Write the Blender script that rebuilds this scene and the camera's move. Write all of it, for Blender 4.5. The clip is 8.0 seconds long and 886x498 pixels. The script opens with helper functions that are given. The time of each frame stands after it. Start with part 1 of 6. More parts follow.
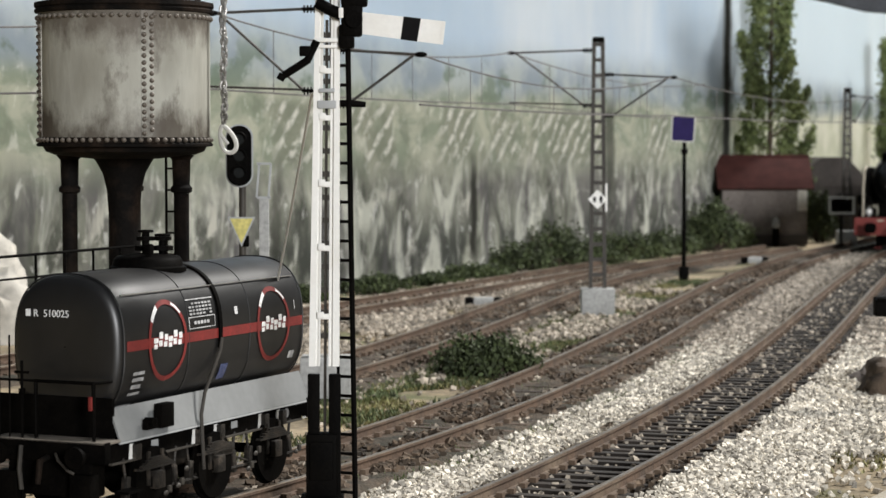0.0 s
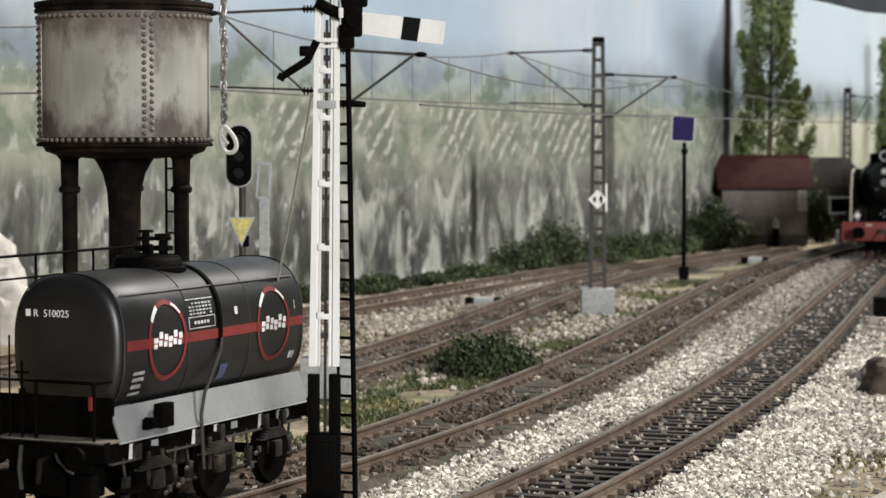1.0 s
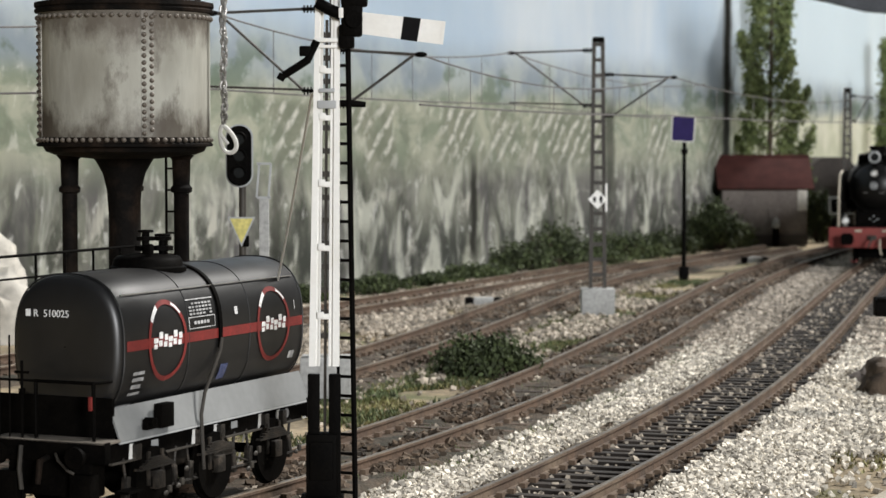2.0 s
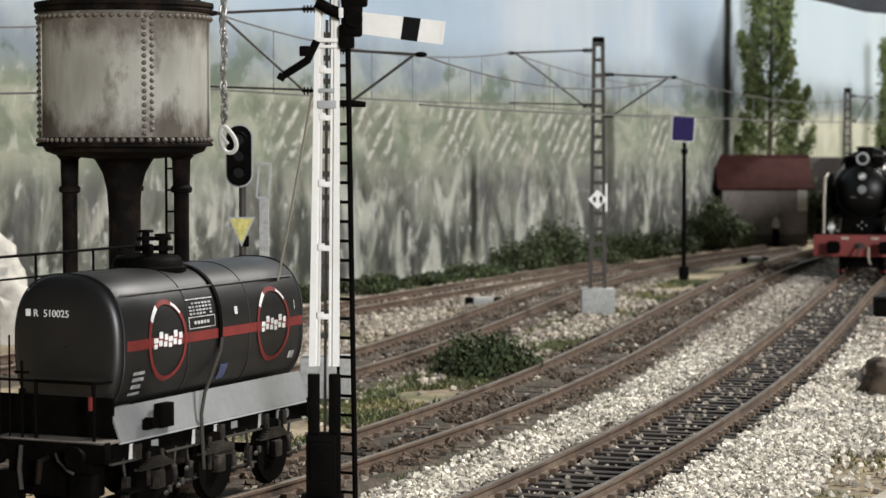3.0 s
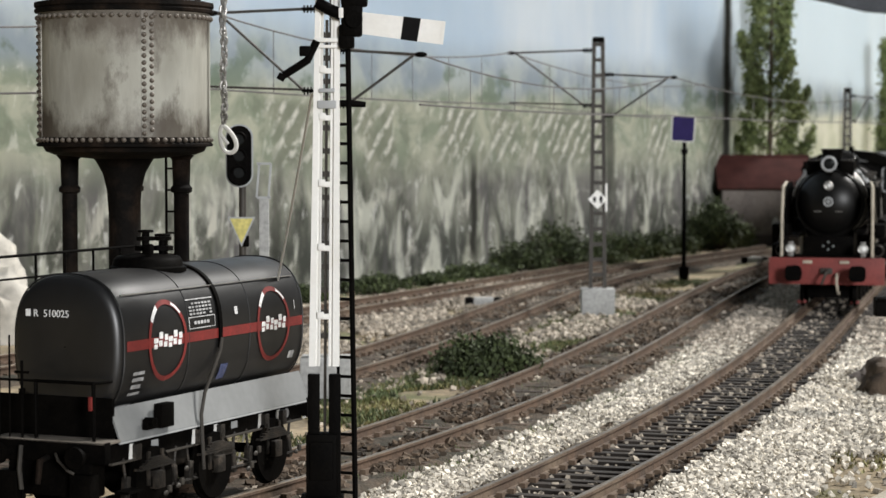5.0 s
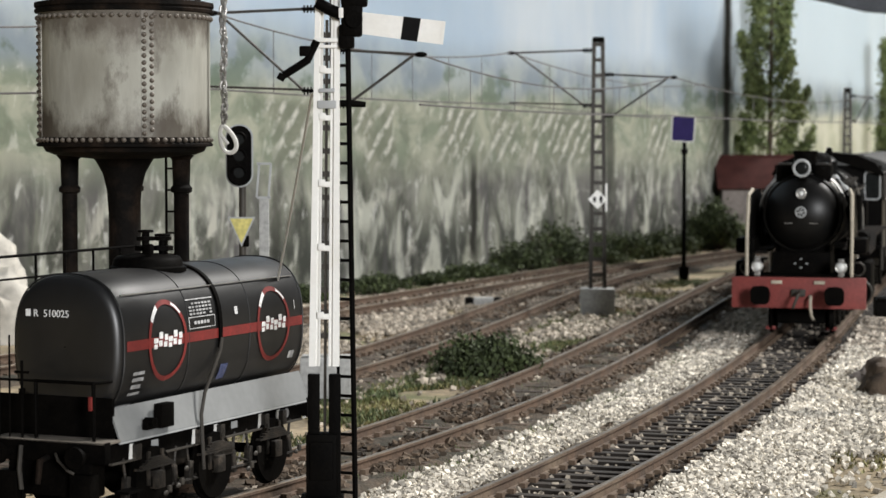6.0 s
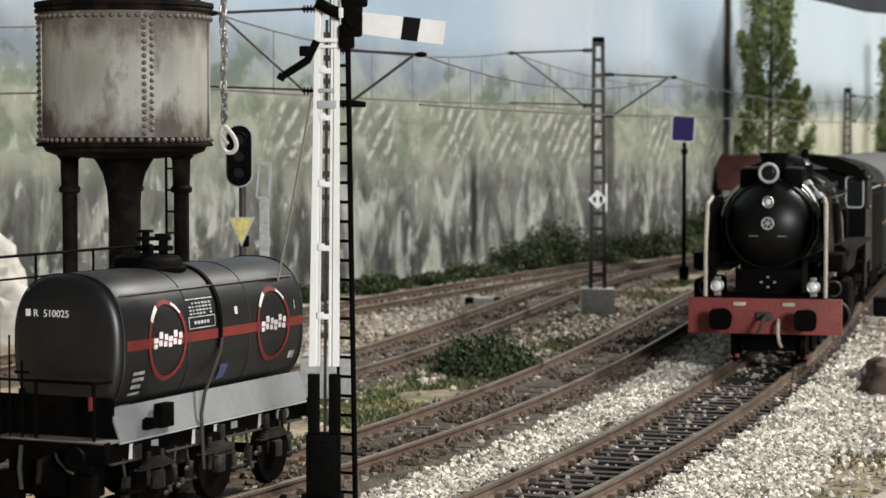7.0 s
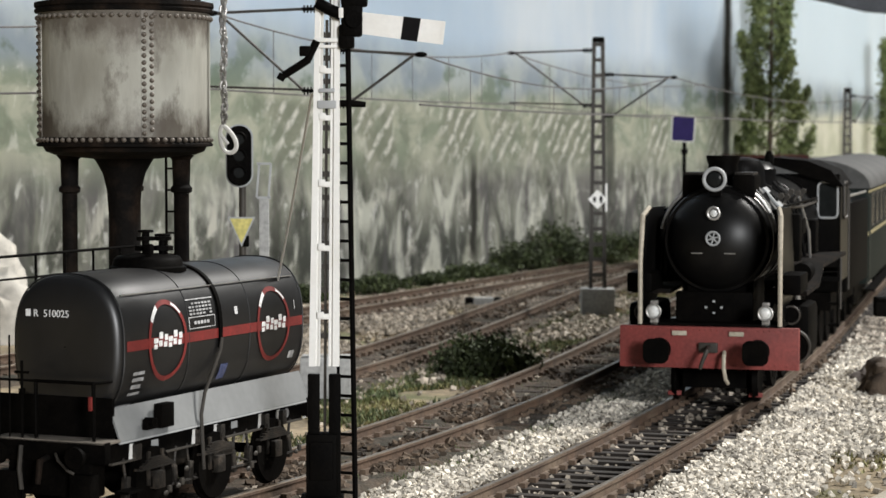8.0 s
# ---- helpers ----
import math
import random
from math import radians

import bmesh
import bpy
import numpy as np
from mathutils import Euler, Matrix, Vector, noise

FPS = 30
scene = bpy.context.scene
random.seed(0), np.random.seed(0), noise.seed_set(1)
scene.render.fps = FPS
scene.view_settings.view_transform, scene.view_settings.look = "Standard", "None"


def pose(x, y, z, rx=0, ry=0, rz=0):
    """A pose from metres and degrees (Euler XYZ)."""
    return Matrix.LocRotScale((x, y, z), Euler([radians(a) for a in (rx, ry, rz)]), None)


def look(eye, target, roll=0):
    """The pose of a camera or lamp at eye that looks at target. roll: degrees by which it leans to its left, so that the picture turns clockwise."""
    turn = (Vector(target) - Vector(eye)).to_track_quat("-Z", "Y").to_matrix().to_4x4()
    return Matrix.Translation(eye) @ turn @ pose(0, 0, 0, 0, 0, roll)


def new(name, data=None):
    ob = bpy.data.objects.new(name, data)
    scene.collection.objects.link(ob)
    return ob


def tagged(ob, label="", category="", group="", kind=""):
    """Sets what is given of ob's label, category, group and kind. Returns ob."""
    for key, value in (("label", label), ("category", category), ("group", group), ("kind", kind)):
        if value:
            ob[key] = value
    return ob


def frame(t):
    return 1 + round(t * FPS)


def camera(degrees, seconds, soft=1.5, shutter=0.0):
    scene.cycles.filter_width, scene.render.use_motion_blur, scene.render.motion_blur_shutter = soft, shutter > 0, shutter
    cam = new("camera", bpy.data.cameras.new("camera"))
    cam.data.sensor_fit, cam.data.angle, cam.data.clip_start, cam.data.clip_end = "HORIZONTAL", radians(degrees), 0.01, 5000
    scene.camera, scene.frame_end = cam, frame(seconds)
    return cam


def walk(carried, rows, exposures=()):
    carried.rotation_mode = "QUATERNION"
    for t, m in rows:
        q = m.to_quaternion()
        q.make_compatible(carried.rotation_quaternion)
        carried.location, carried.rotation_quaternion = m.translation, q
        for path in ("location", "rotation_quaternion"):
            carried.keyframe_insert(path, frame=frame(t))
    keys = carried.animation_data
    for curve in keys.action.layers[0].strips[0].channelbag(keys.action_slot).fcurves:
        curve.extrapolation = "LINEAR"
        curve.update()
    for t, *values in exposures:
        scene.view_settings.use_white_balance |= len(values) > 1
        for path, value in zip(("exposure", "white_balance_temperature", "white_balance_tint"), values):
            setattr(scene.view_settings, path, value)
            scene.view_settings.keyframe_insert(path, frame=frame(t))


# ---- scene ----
# The place is a model railway at 1:87. Lengths below are in prototype metres; S turns them into real metres.
S = 1 / 87

cam = camera(22.18, 8.0)
EYE = pose(0, 0, 4.8 * S, 90 - 2.85, 0, 0)
cam.data.dof.use_dof, cam.data.dof.focus_distance, cam.data.dof.aperture_fstop = True, 32 * S, 105
walk(cam, [(0.0, EYE), (8.0, EYE)], exposures=[(0.0, 0.0), (8.0, 0.0)])

# ---- world and light: a hall with a pale ceiling, tall windows on one side and lamps in front ----
world = bpy.data.worlds.new("hall_light")
scene.world = world
world.use_nodes = True
world.node_tree.nodes["Background"].inputs[0].default_value = (0.90, 0.96, 1.0, 1)
wn, wl = world.node_tree.nodes, world.node_tree.links
way, up, ceiling = wn.new("ShaderNodeTexCoord"), wn.new("ShaderNodeSeparateXYZ"), wn.new("ShaderNodeMapRange")
ceiling.inputs["From Min"].default_value, ceiling.inputs["From Max"].default_value = -0.1, 0.9
ceiling.inputs["To Min"].default_value, ceiling.inputs["To Max"].default_value = 0.02, 0.11
wl.new(way.outputs["Generated"], up.inputs[0])
wl.new(up.outputs["Z"], ceiling.inputs["Value"])
wl.new(ceiling.outputs["Result"], wn["Background"].inputs[1])
sun = bpy.data.lights.new("window_light", "SUN")
sun.energy, sun.angle, sun.color = 5.0, radians(9), (1.0, 0.975, 0.93)
new("window_light", sun).matrix_basis = look((0.62, 0.40, 0.74), (0, 0, 0))
lamps = bpy.data.lights.new("hall_lamps", "SUN")
lamps.energy, lamps.angle, lamps.color = 2.8, radians(14), (0.98, 0.99, 1.0)
new("hall_lamps", lamps).matrix_basis = look((0.40, -0.88, 0.21), (0, 0, 0))


# ---- materials ----
def mat(name, base, dark=None, scale=2.0, rough=0.7, metal=0.0, bump=0.0, fine=8.0, coat=0.0, random_value=0.0, mix_at=(0.35, 0.7), stretch=(1, 1, 1), spec=0.5, grainy=1.0, stain=None):
    """A surface whose colour drifts from base to dark in patches, with finer grain on top. scale is in features per prototype metre."""
    m = bpy.data.materials.new(name)
    m.use_nodes = True
    n, l = m.node_tree.nodes, m.node_tree.links
    b = n["Principled BSDF"]
    dark = dark or tuple(c * 0.6 for c in base)
    co = n.new("ShaderNodeTexCoord")
    mp = n.new("ShaderNodeMapping")
    mp.inputs["Scale"].default_value = tuple(87 * a for a in stretch)
    l.new(co.outputs["Object"], mp.inputs["Vector"])
    big, small = n.new("ShaderNodeTexNoise"), n.new("ShaderNodeTexNoise")
    for t, s, d in ((big, scale, 5), (small, scale * fine, 3)):
        t.inputs["Scale"].default_value = s
        t.inputs["Detail"].default_value = d
        l.new(mp.outputs["Vector"], t.inputs["Vector"])
    ramp = n.new("ShaderNodeMapRange")
    ramp.inputs["From Min"].default_value, ramp.inputs["From Max"].default_value = mix_at
    l.new(big.outputs["Fac"], ramp.inputs["Value"])
    mix = n.new("ShaderNodeMix")
    mix.data_type = "RGBA"
    mix.inputs["A"].default_value, mix.inputs["B"].default_value = (*base, 1), (*dark, 1)
    l.new(ramp.outputs["Result"], mix.inputs["Factor"])
    grain = n.new("ShaderNodeMapRange")
    grain.inputs["From Min"].default_value, grain.inputs["From Max"].default_value = 0.3, 0.7
    grain.inputs["To Min"].default_value, grain.inputs["To Max"].default_value = 1 - 0.22 * grainy, 1 + 0.18 * grainy
    l.new(small.outputs["Fac"], grain.inputs["Value"])
    last = grain.outputs["Result"]
    if random_value:
        info, rnd, mul = n.new("ShaderNodeNewGeometry"), n.new("ShaderNodeMapRange"), n.new("ShaderNodeMath")
        oi, add, fr = n.new("ShaderNodeObjectInfo"), n.new("ShaderNodeMath"), n.new("ShaderNodeMath")
        fr.operation = "FRACT"
        l.new(info.outputs["Random Per Island"], add.inputs[0])
        l.new(oi.outputs["Random"], add.inputs[1])
        l.new(add.outputs[0], fr.inputs[0])
        rnd.inputs["To Min"].default_value, rnd.inputs["To Max"].default_value = 1 - random_value, 1 + random_value
        l.new(fr.outputs[0], rnd.inputs["Value"])
        mul.operation = "MULTIPLY"
        l.new(last, mul.inputs[0])
        l.new(rnd.outputs["Result"], mul.inputs[1])
        last = mul.outputs[0]
    colour = mix.outputs["Result"]
    if stain:
        tone, size, lo, hi = stain
        t, edge, over = n.new("ShaderNodeTexNoise"), n.new("ShaderNodeMapRange"), n.new("ShaderNodeMix")
        t.inputs["Scale"].default_value, t.inputs["Detail"].default_value, t.inputs["Roughness"].default_value = size, 8, 0.65
        mp2 = n.new("ShaderNodeMapping")
        mp2.inputs["Scale"].default_value, mp2.inputs["Location"].default_value = (87, 87, 130), (3.1, 0.7, 5.2)
        l.new(co.outputs["Object"], mp2.inputs["Vector"])
        l.new(mp2.outputs["Vector"], t.inputs["Vector"])
        edge.inputs["From Min"].default_value, edge.inputs["From Max"].default_value, edge.inputs["To Max"].default_value = lo, hi, 0.85
        l.new(t.outputs["Fac"], edge.inputs["Value"])
        over.data_type = "RGBA"
        over.inputs["B"].default_value = (*tone, 1)
        l.new(edge.outputs["Result"], over.inputs["Factor"])
        l.new(colour, over.inputs["A"])
        colour = over.outputs["Result"]
    scale_c = n.new("ShaderNodeVectorMath")
    scale_c.operation = "SCALE"
    l.new(colour, scale_c.inputs[0])
    l.new(last, scale_c.inputs["Scale"])
    l.new(scale_c.outputs["Vector"], b.inputs["Base Color"])
    b.inputs["Roughness"].default_value, b.inputs["Metallic"].default_value = rough, metal
    b.inputs["Coat Weight"].default_value = coat
    b.inputs["Specular IOR Level"].default_value = spec
    if bump:
        bp = n.new("ShaderNodeBump")
        bp.inputs["Strength"].default_value, bp.inputs["Distance"].default_value = bump, 0.05 * S
        l.new(small.outputs["Fac"], bp.inputs["Height"])
        l.new(bp.outputs["Normal"], b.inputs["Normal"])
    return m


M = dict(
    black=mat("black_paint", (0.0028, 0.0027, 0.0028), (0.0045, 0.004, 0.0036), 1.5, 0.33, spec=0.12),
    matt=mat("dull_black_metal", (0.0018, 0.0016, 0.0015), (0.004, 0.0034, 0.0028), 3, 0.6, bump=0.12, spec=0.03),
    tankpaint=mat("satin_anthracite_paint", (0.0045, 0.0045, 0.005), (0.0065, 0.0065, 0.007), 0.9, 0.41, bump=0.03, spec=0.7),
    panelgrey=mat("light_grey_sheet", (0.36, 0.37, 0.375), (0.33, 0.34, 0.34), 1.2, 0.5, grainy=0.25),
    apron=mat("dusty_grey_sheet", (0.20, 0.206, 0.206), (0.16, 0.165, 0.165), 1.2, 0.5, grainy=0.35),
    dark_bed=mat("oil_darkened_ballast", (0.018, 0.015, 0.013), (0.038, 0.031, 0.025), 1.2, 0.9, bump=0.8, fine=10),
    gravel=mat("grey_gravel", (0.41, 0.36, 0.295), (0.25, 0.21, 0.165), 4, 0.9, random_value=0.5),
    clod=mat("brown_earth_clods", (0.12, 0.085, 0.058), (0.045, 0.034, 0.024), 3, 0.95, random_value=0.5),
    brownstone=mat("dusty_distant_ballast", (0.38, 0.335, 0.28), (0.20, 0.17, 0.138), 3, 0.9, random_value=0.5),
    red=mat("red_paint", (0.19, 0.020, 0.017), (0.13, 0.016, 0.014), 2.5, 0.55),
    beamred=mat("weathered_red_paint", (0.22, 0.04, 0.034), (0.16, 0.032, 0.028), 2.0, 0.6, bump=0.1),
    white=mat("white_paint", (0.82, 0.81, 0.78), (0.74, 0.72, 0.67), 2.5, 0.5, mix_at=(0.5, 0.85), bump=0.03, grainy=0.15),
    cream=mat("cream_paint", (0.44, 0.39, 0.31), (0.36, 0.32, 0.25), 2, 0.6),
    print=mat("white_lettering", (0.75, 0.75, 0.74), (0.7, 0.7, 0.7), 2, 0.6),
    faded=mat("faded_white_print", (0.52, 0.52, 0.52), (0.26, 0.26, 0.26), 6, 0.6, mix_at=(0.4, 0.6)),
    plateblue=mat("pale_blue_enamel", (0.07, 0.09, 0.19), (0.05, 0.06, 0.13), 3, 0.5),
    steel=mat("bright_steel", (0.42, 0.41, 0.39), (0.26, 0.25, 0.235), 4, 0.40, 0.6),
    rusty=mat("dark_rusty_iron", (0.004, 0.0033, 0.0028), (0.02, 0.013, 0.009), 2.2, 0.8, bump=0.3, spec=0.1, mix_at=(0.45, 0.7)),
    rivet=mat("grimy_rivet_metal", (0.22, 0.20, 0.17), (0.08, 0.06, 0.045), 6, 0.5),
    railside=mat("rusty_rail_web", (0.105, 0.064, 0.040), (0.055, 0.035, 0.023), 1.6, 0.8, bump=0.35, stain=((0.17, 0.125, 0.085), 0.5, 0.52, 0.7)),
    railhead=mat("worn_rail_head", (0.22, 0.18, 0.14), (0.12, 0.088, 0.06), 0.8, 0.36, 0.5),
    sleeper=mat("dark_stained_sleeper", (0.014, 0.011, 0.0095), (0.032, 0.024, 0.018), 2, 0.85, bump=0.3, random_value=0.35),
    sleeper_brown=mat("weathered_brown_sleeper", (0.085, 0.058, 0.041), (0.04, 0.028, 0.02), 2, 0.85, bump=0.3, random_value=0.35),
    ballast=mat("pale_crushed_stone", (0.70, 0.65, 0.565), (0.37, 0.335, 0.28), 4, 0.85, random_value=0.6),
    lattice=mat("grey_brown_steel", (0.048, 0.042, 0.035), (0.03, 0.026, 0.021), 2, 0.6, 0.2),
    wire=mat("dark_wire", (0.20, 0.19, 0.185), (0.14, 0.13, 0.13), 2, 0.6, 0.3),
    concrete=mat("pale_concrete", (0.38, 0.38, 0.37), (0.29, 0.29, 0.28), 1.5, 0.85, bump=0.15),
    blue=mat("violet_blue_enamel", (0.024, 0.016, 0.085), (0.02, 0.014, 0.07), 2, 0.6, spec=0.1, grainy=0.3),
    yellow=mat("yellow_enamel", (0.60, 0.53, 0.17), (0.52, 0.46, 0.15), 2, 0.45),
    smokebox=mat("dusty_smokebox_black", (0.003, 0.003, 0.003), (0.0055, 0.005, 0.0045), 2, 0.38, spec=0.22),
    turf=mat("yellow_green_turf", (0.24, 0.215, 0.095), (0.12, 0.13, 0.05), 1.0, 0.85, random_value=0.5),
    brown_bed=mat("brown_shoulder_dirt", (0.07, 0.05, 0.036), (0.03, 0.023, 0.017), 1.3, 0.95, bump=1.0, fine=9, grainy=1.6),
    soil=mat("dark_track_soil", (0.088, 0.064, 0.044), (0.03, 0.027, 0.017), 1.9, 0.95, bump=1.0, fine=9, mix_at=(0.4, 0.62), grainy=1.6),
    # sunlight is put into this colour, as the tree shows its shaded side
    treeleaf=mat("sunlit_green_foliage", (0.24, 0.28, 0.11), (0.10, 0.14, 0.052), 1.0, 0.8, random_value=0.5),
    leaf=mat("dark_green_foliage", (0.034, 0.047, 0.017), (0.066, 0.086, 0.03), 1.5, 0.8, random_value=0.5),
    leafbright=mat("green_foliage", (0.10, 0.125, 0.046), (0.055, 0.075, 0.028), 1.2, 0.8, random_value=0.5),
    bark=mat("bark", (0.09, 0.065, 0.045), (0.05, 0.036, 0.026), 3, 0.9, bump=0.4),
    roof=mat("red_brown_roof", (0.062, 0.023, 0.020), (0.042, 0.017, 0.015), 1.6, 0.9, bump=0.3, spec=0.1),
    render=mat("beige_render", (0.20, 0.172, 0.155), (0.14, 0.12, 0.11), 0.8, 0.9, bump=0.2),
    brownwall=mat("brown_render", (0.08, 0.068, 0.062), (0.05, 0.043, 0.04), 1, 0.9, bump=0.2),
    coach=mat("dark_green_coach_paint", (0.010, 0.0145, 0.013), (0.013, 0.0175, 0.016), 0.6, 0.5, spec=0.06),
    coachroof=mat("grey_coach_roof", (0.10, 0.10, 0.098), (0.07, 0.07, 0.068), 0.7, 0.7, spec=0.2),
    stripe=mat("ochre_stripe", (0.27, 0.23, 0.12), (0.22, 0.19, 0.10), 1, 0.6),
    lens=mat("lamp_glass", (0.75, 0.76, 0.74), (0.6, 0.61, 0.6), 2, 0.12, coat=1.0),
    darkglass=mat("dark_glass", (0.01, 0.012, 0.012), (0.014, 0.014, 0.014), 1, 0.25, spec=0.12),
    rock=mat("pale_rock", (0.62, 0.59, 0.53), (0.4, 0.37, 0.32), 0.6, 0.9, bump=0.5),
    grime=mat("oily_grimy_iron", (0.014, 0.012, 0.010), (0.05, 0.04, 0.031), 5, 0.5, bump=0.3, spec=0.35, mix_at=(0.5, 0.7)),
    platform=mat("pale_grey_brown_edge", (0.20, 0.175, 0.145), (0.10, 0.085, 0.07), 4, 0.7, bump=0.2),
    felt=mat("dark_grey_cloth", (0.07, 0.075, 0.085), (0.05, 0.053, 0.06), 1, 0.95),
)


def tower_material():
    """Zinc sheet with rust that gathers under the top rim and above the bottom angle, and faint runs down it."""
    m = mat("weathered_zinc_sheet", (0.46, 0.455, 0.405), (0.26, 0.25, 0.21), 1.1, 0.55, 0.1, bump=0.2, stretch=(1, 1, 0.3), mix_at=(0.40, 0.72), fine=6, grainy=0.35, spec=0.35)
    n, l = m.node_tree.nodes, m.node_tree.links
    b = n["Principled BSDF"]
    clean = b.inputs["Base Color"].links[0].from_socket
    co, sep, tex, mp = (n.new("ShaderNode" + k) for k in ("TexCoord", "SeparateXYZ", "TexNoise", "Mapping"))
    l.new(co.outputs["Object"], sep.inputs[0])
    mp.inputs["Scale"].default_value = (87, 87, 50)
    l.new(co.outputs["Object"], mp.inputs["Vector"])
    l.new(mp.outputs["Vector"], tex.inputs["Vector"])
    tex.inputs["Scale"].default_value, tex.inputs["Detail"].default_value, tex.inputs["Roughness"].default_value = 1.3, 9, 0.68
    for edge, end, tone, much in ((5.62, 5.02, (0.06, 0.045, 0.033), 0.85), (6.15, 6.85, (0.075, 0.055, 0.042), 0.75)):
        near, add, cut, mix = (n.new("ShaderNode" + k) for k in ("MapRange", "Math", "MapRange", "Mix"))
        near.inputs["From Min"].default_value, near.inputs["From Max"].default_value = edge * S, end * S
        near.inputs["To Max"].default_value = 0.30
        l.new(sep.outputs["Z"], near.inputs["Value"])
        l.new(tex.outputs["Fac"], add.inputs[0])
        l.new(near.outputs["Result"], add.inputs[1])
        cut.inputs["From Min"].default_value, cut.inputs["From Max"].default_value, cut.inputs["To Max"].default_value = 0.54, 0.74, much
        l.new(add.outputs[0], cut.inputs["Value"])
        mix.data_type = "RGBA"
        mix.inputs["B"].default_value = (*tone, 1)
        l.new(cut.outputs["Result"], mix.inputs["Factor"])
        l.new(clean, mix.inputs["A"])
        clean = mix.outputs["Result"]
    l.new(clean, b.inputs["Base Color"])
    return m


M["tower"] = tower_material()


# ---- mesh tools (prototype metres) ----
def box(bm, cx, cy, cz, sx, sy, sz, rot=None, bevel=0.0):
    m = Matrix.Translation((cx, cy, cz)) @ (rot or Matrix()) @ Matrix.Diagonal((sx, sy, sz, 1))
    vs = bmesh.ops.create_cube(bm, size=1, matrix=m)["verts"]
    if bevel:
        es = list({e for v in vs for e in v.link_edges})
        bmesh.ops.bevel(bm, geom=es, offset=bevel, segments=2, affect="EDGES", profile=0.6)
    return bm


def cyl(bm, a, b, r0, r1=None, seg=12):
    a, b = Vector(a), Vector(b)
    d = b - a
    m = Matrix.Translation((a + b) / 2) @ d.to_track_quat("Z", "Y").to_matrix().to_4x4()
    bmesh.ops.create_cone(bm, cap_ends=True, segments=seg, radius1=r0, radius2=r0 if r1 is None else r1, depth=d.length, matrix=m)
    return bm


def ball(bm, c, r, squash=(1, 1, 1), u=12, v=8):
    bmesh.ops.create_uvsphere(bm, u_segments=u, v_segments=v, radius=r, matrix=Matrix.Translation(c) @ Matrix.Diagonal((*squash, 1)))
    return bm


def tube(bm, pts, r, seg=8):
    """One bent rod through the points; a closed one where the last point is the first."""
    pts = [Vector(p) for p in pts]
    loop = len(pts) > 3 and (pts[0] - pts[-1]).length < 1e-6
    if loop:
        pts = pts[:-1]
    n = len(pts)
    side, rings = None, []
    for i, p in enumerate(pts):
        a = pts[i - 1] if i or loop else p
        b = pts[(i + 1) % n] if i + 1 < n or loop else p
        d0, d1 = (p - a), (b - p)
        d = ((d0.normalized() if d0.length else Vector()) + (d1.normalized() if d1.length else Vector())).normalized()
        side = d.orthogonal().normalized() if side is None else (side - d * side.dot(d)).normalized()
        up = d.cross(side)
        k = 1.0
        if d0.length and d1.length:
            k = 1 / max(0.5, d.dot(d1.normalized()))
        rings.append([bm.verts.new(p + (side * math.cos(2 * math.pi * j / seg) + up * math.sin(2 * math.pi * j / seg)) * r * k) for j in range(seg)])
    for i in range(n if loop else n - 1):
        u, v = rings[i], rings[(i + 1) % n]
        for j in range(seg):
            q = (j + 1) % seg
            bm.faces.new((u[j], u[q], v[q], v[j]))
    if not loop:
        bm.faces.new(rings[0][::-1])
        bm.faces.new(rings[-1])
    return bm


def prism(bm, outline, y0, y1, m=None):
    """An outline of (x, z) pushed from y0 to y1."""
    a = [bm.verts.new((x, y0, z)) for x, z in outline]
    b = [bm.verts.new((x, y1, z)) for x, z in outline]
    bm.faces.new(a)
    bm.faces.new(b[::-1])
    for i in range(len(a)):
        j = (i + 1) % len(a)
        bm.faces.new((a[j], a[i], b[i], b[j]))
    if m:
        for v in a + b:
            v.co = m @ v.co
    return bm


def lathe(bm, profile, seg=32, m=None):
    """A profile of (radius, height) turned round the z axis."""
    rings = []
    for r, z in profile:
        ring = [bm.verts.new((r * math.cos(2 * math.pi * i / seg), r * math.sin(2 * math.pi * i / seg), z)) for i in range(seg)]
        rings.append(ring)
    for a, b in zip(rings, rings[1:]):
        for i in range(seg):
            j = (i + 1) % seg
            bm.faces.new((a[i], a[j], b[j], b[i]))
    bm.faces.new(rings[0][::-1])
    bm.faces.new(rings[-1])
    if m:
        for ring in rings:
            for v in ring:
                v.co = m @ v.co
    return bm


def ring(bm, c, r, t, axis="Y", seg=24, tseg=8):
    """A torus round c."""
    turn = {"Y": Matrix.Rotation(math.pi / 2, 3, "X"), "X": Matrix.Rotation(math.pi / 2, 3, "Y"), "Z": Matrix.Identity(3)}[axis]
    rows = []
    for i in range(seg):
        a = 2 * math.pi * i / seg
        row = []
        for j in range(tseg):
            b = 2 * math.pi * j / tseg
            p = Vector(((r + t * math.cos(b)) * math.cos(a), (r + t * math.cos(b)) * math.sin(a), t * math.sin(b)))
            row.append(bm.verts.new(turn @ p + Vector(c)))
        rows.append(row)
    for i in range(seg):
        for j in range(tseg):
            k, q = (i + 1) % seg, (j + 1) % tseg
            bm.faces.new((rows[i][j], rows[k][j], rows[k][q], rows[i][q]))
    return bm


def B():
    return bmesh.new()


def mesh_of(name, bm, material, smooth=False):
    bmesh.ops.recalc_face_normals(bm, faces=bm.faces)
    bm.transform(Matrix.Scale(S, 4))
    me = bpy.data.meshes.new(name)
    bm.to_mesh(me)
    bm.free()
    me.materials.append(M[material])
    if smooth:
        me.polygons.foreach_set("use_smooth", [True] * len(me.polygons))
        me.set_sharp_from_angle(angle=radians(38))
    return me


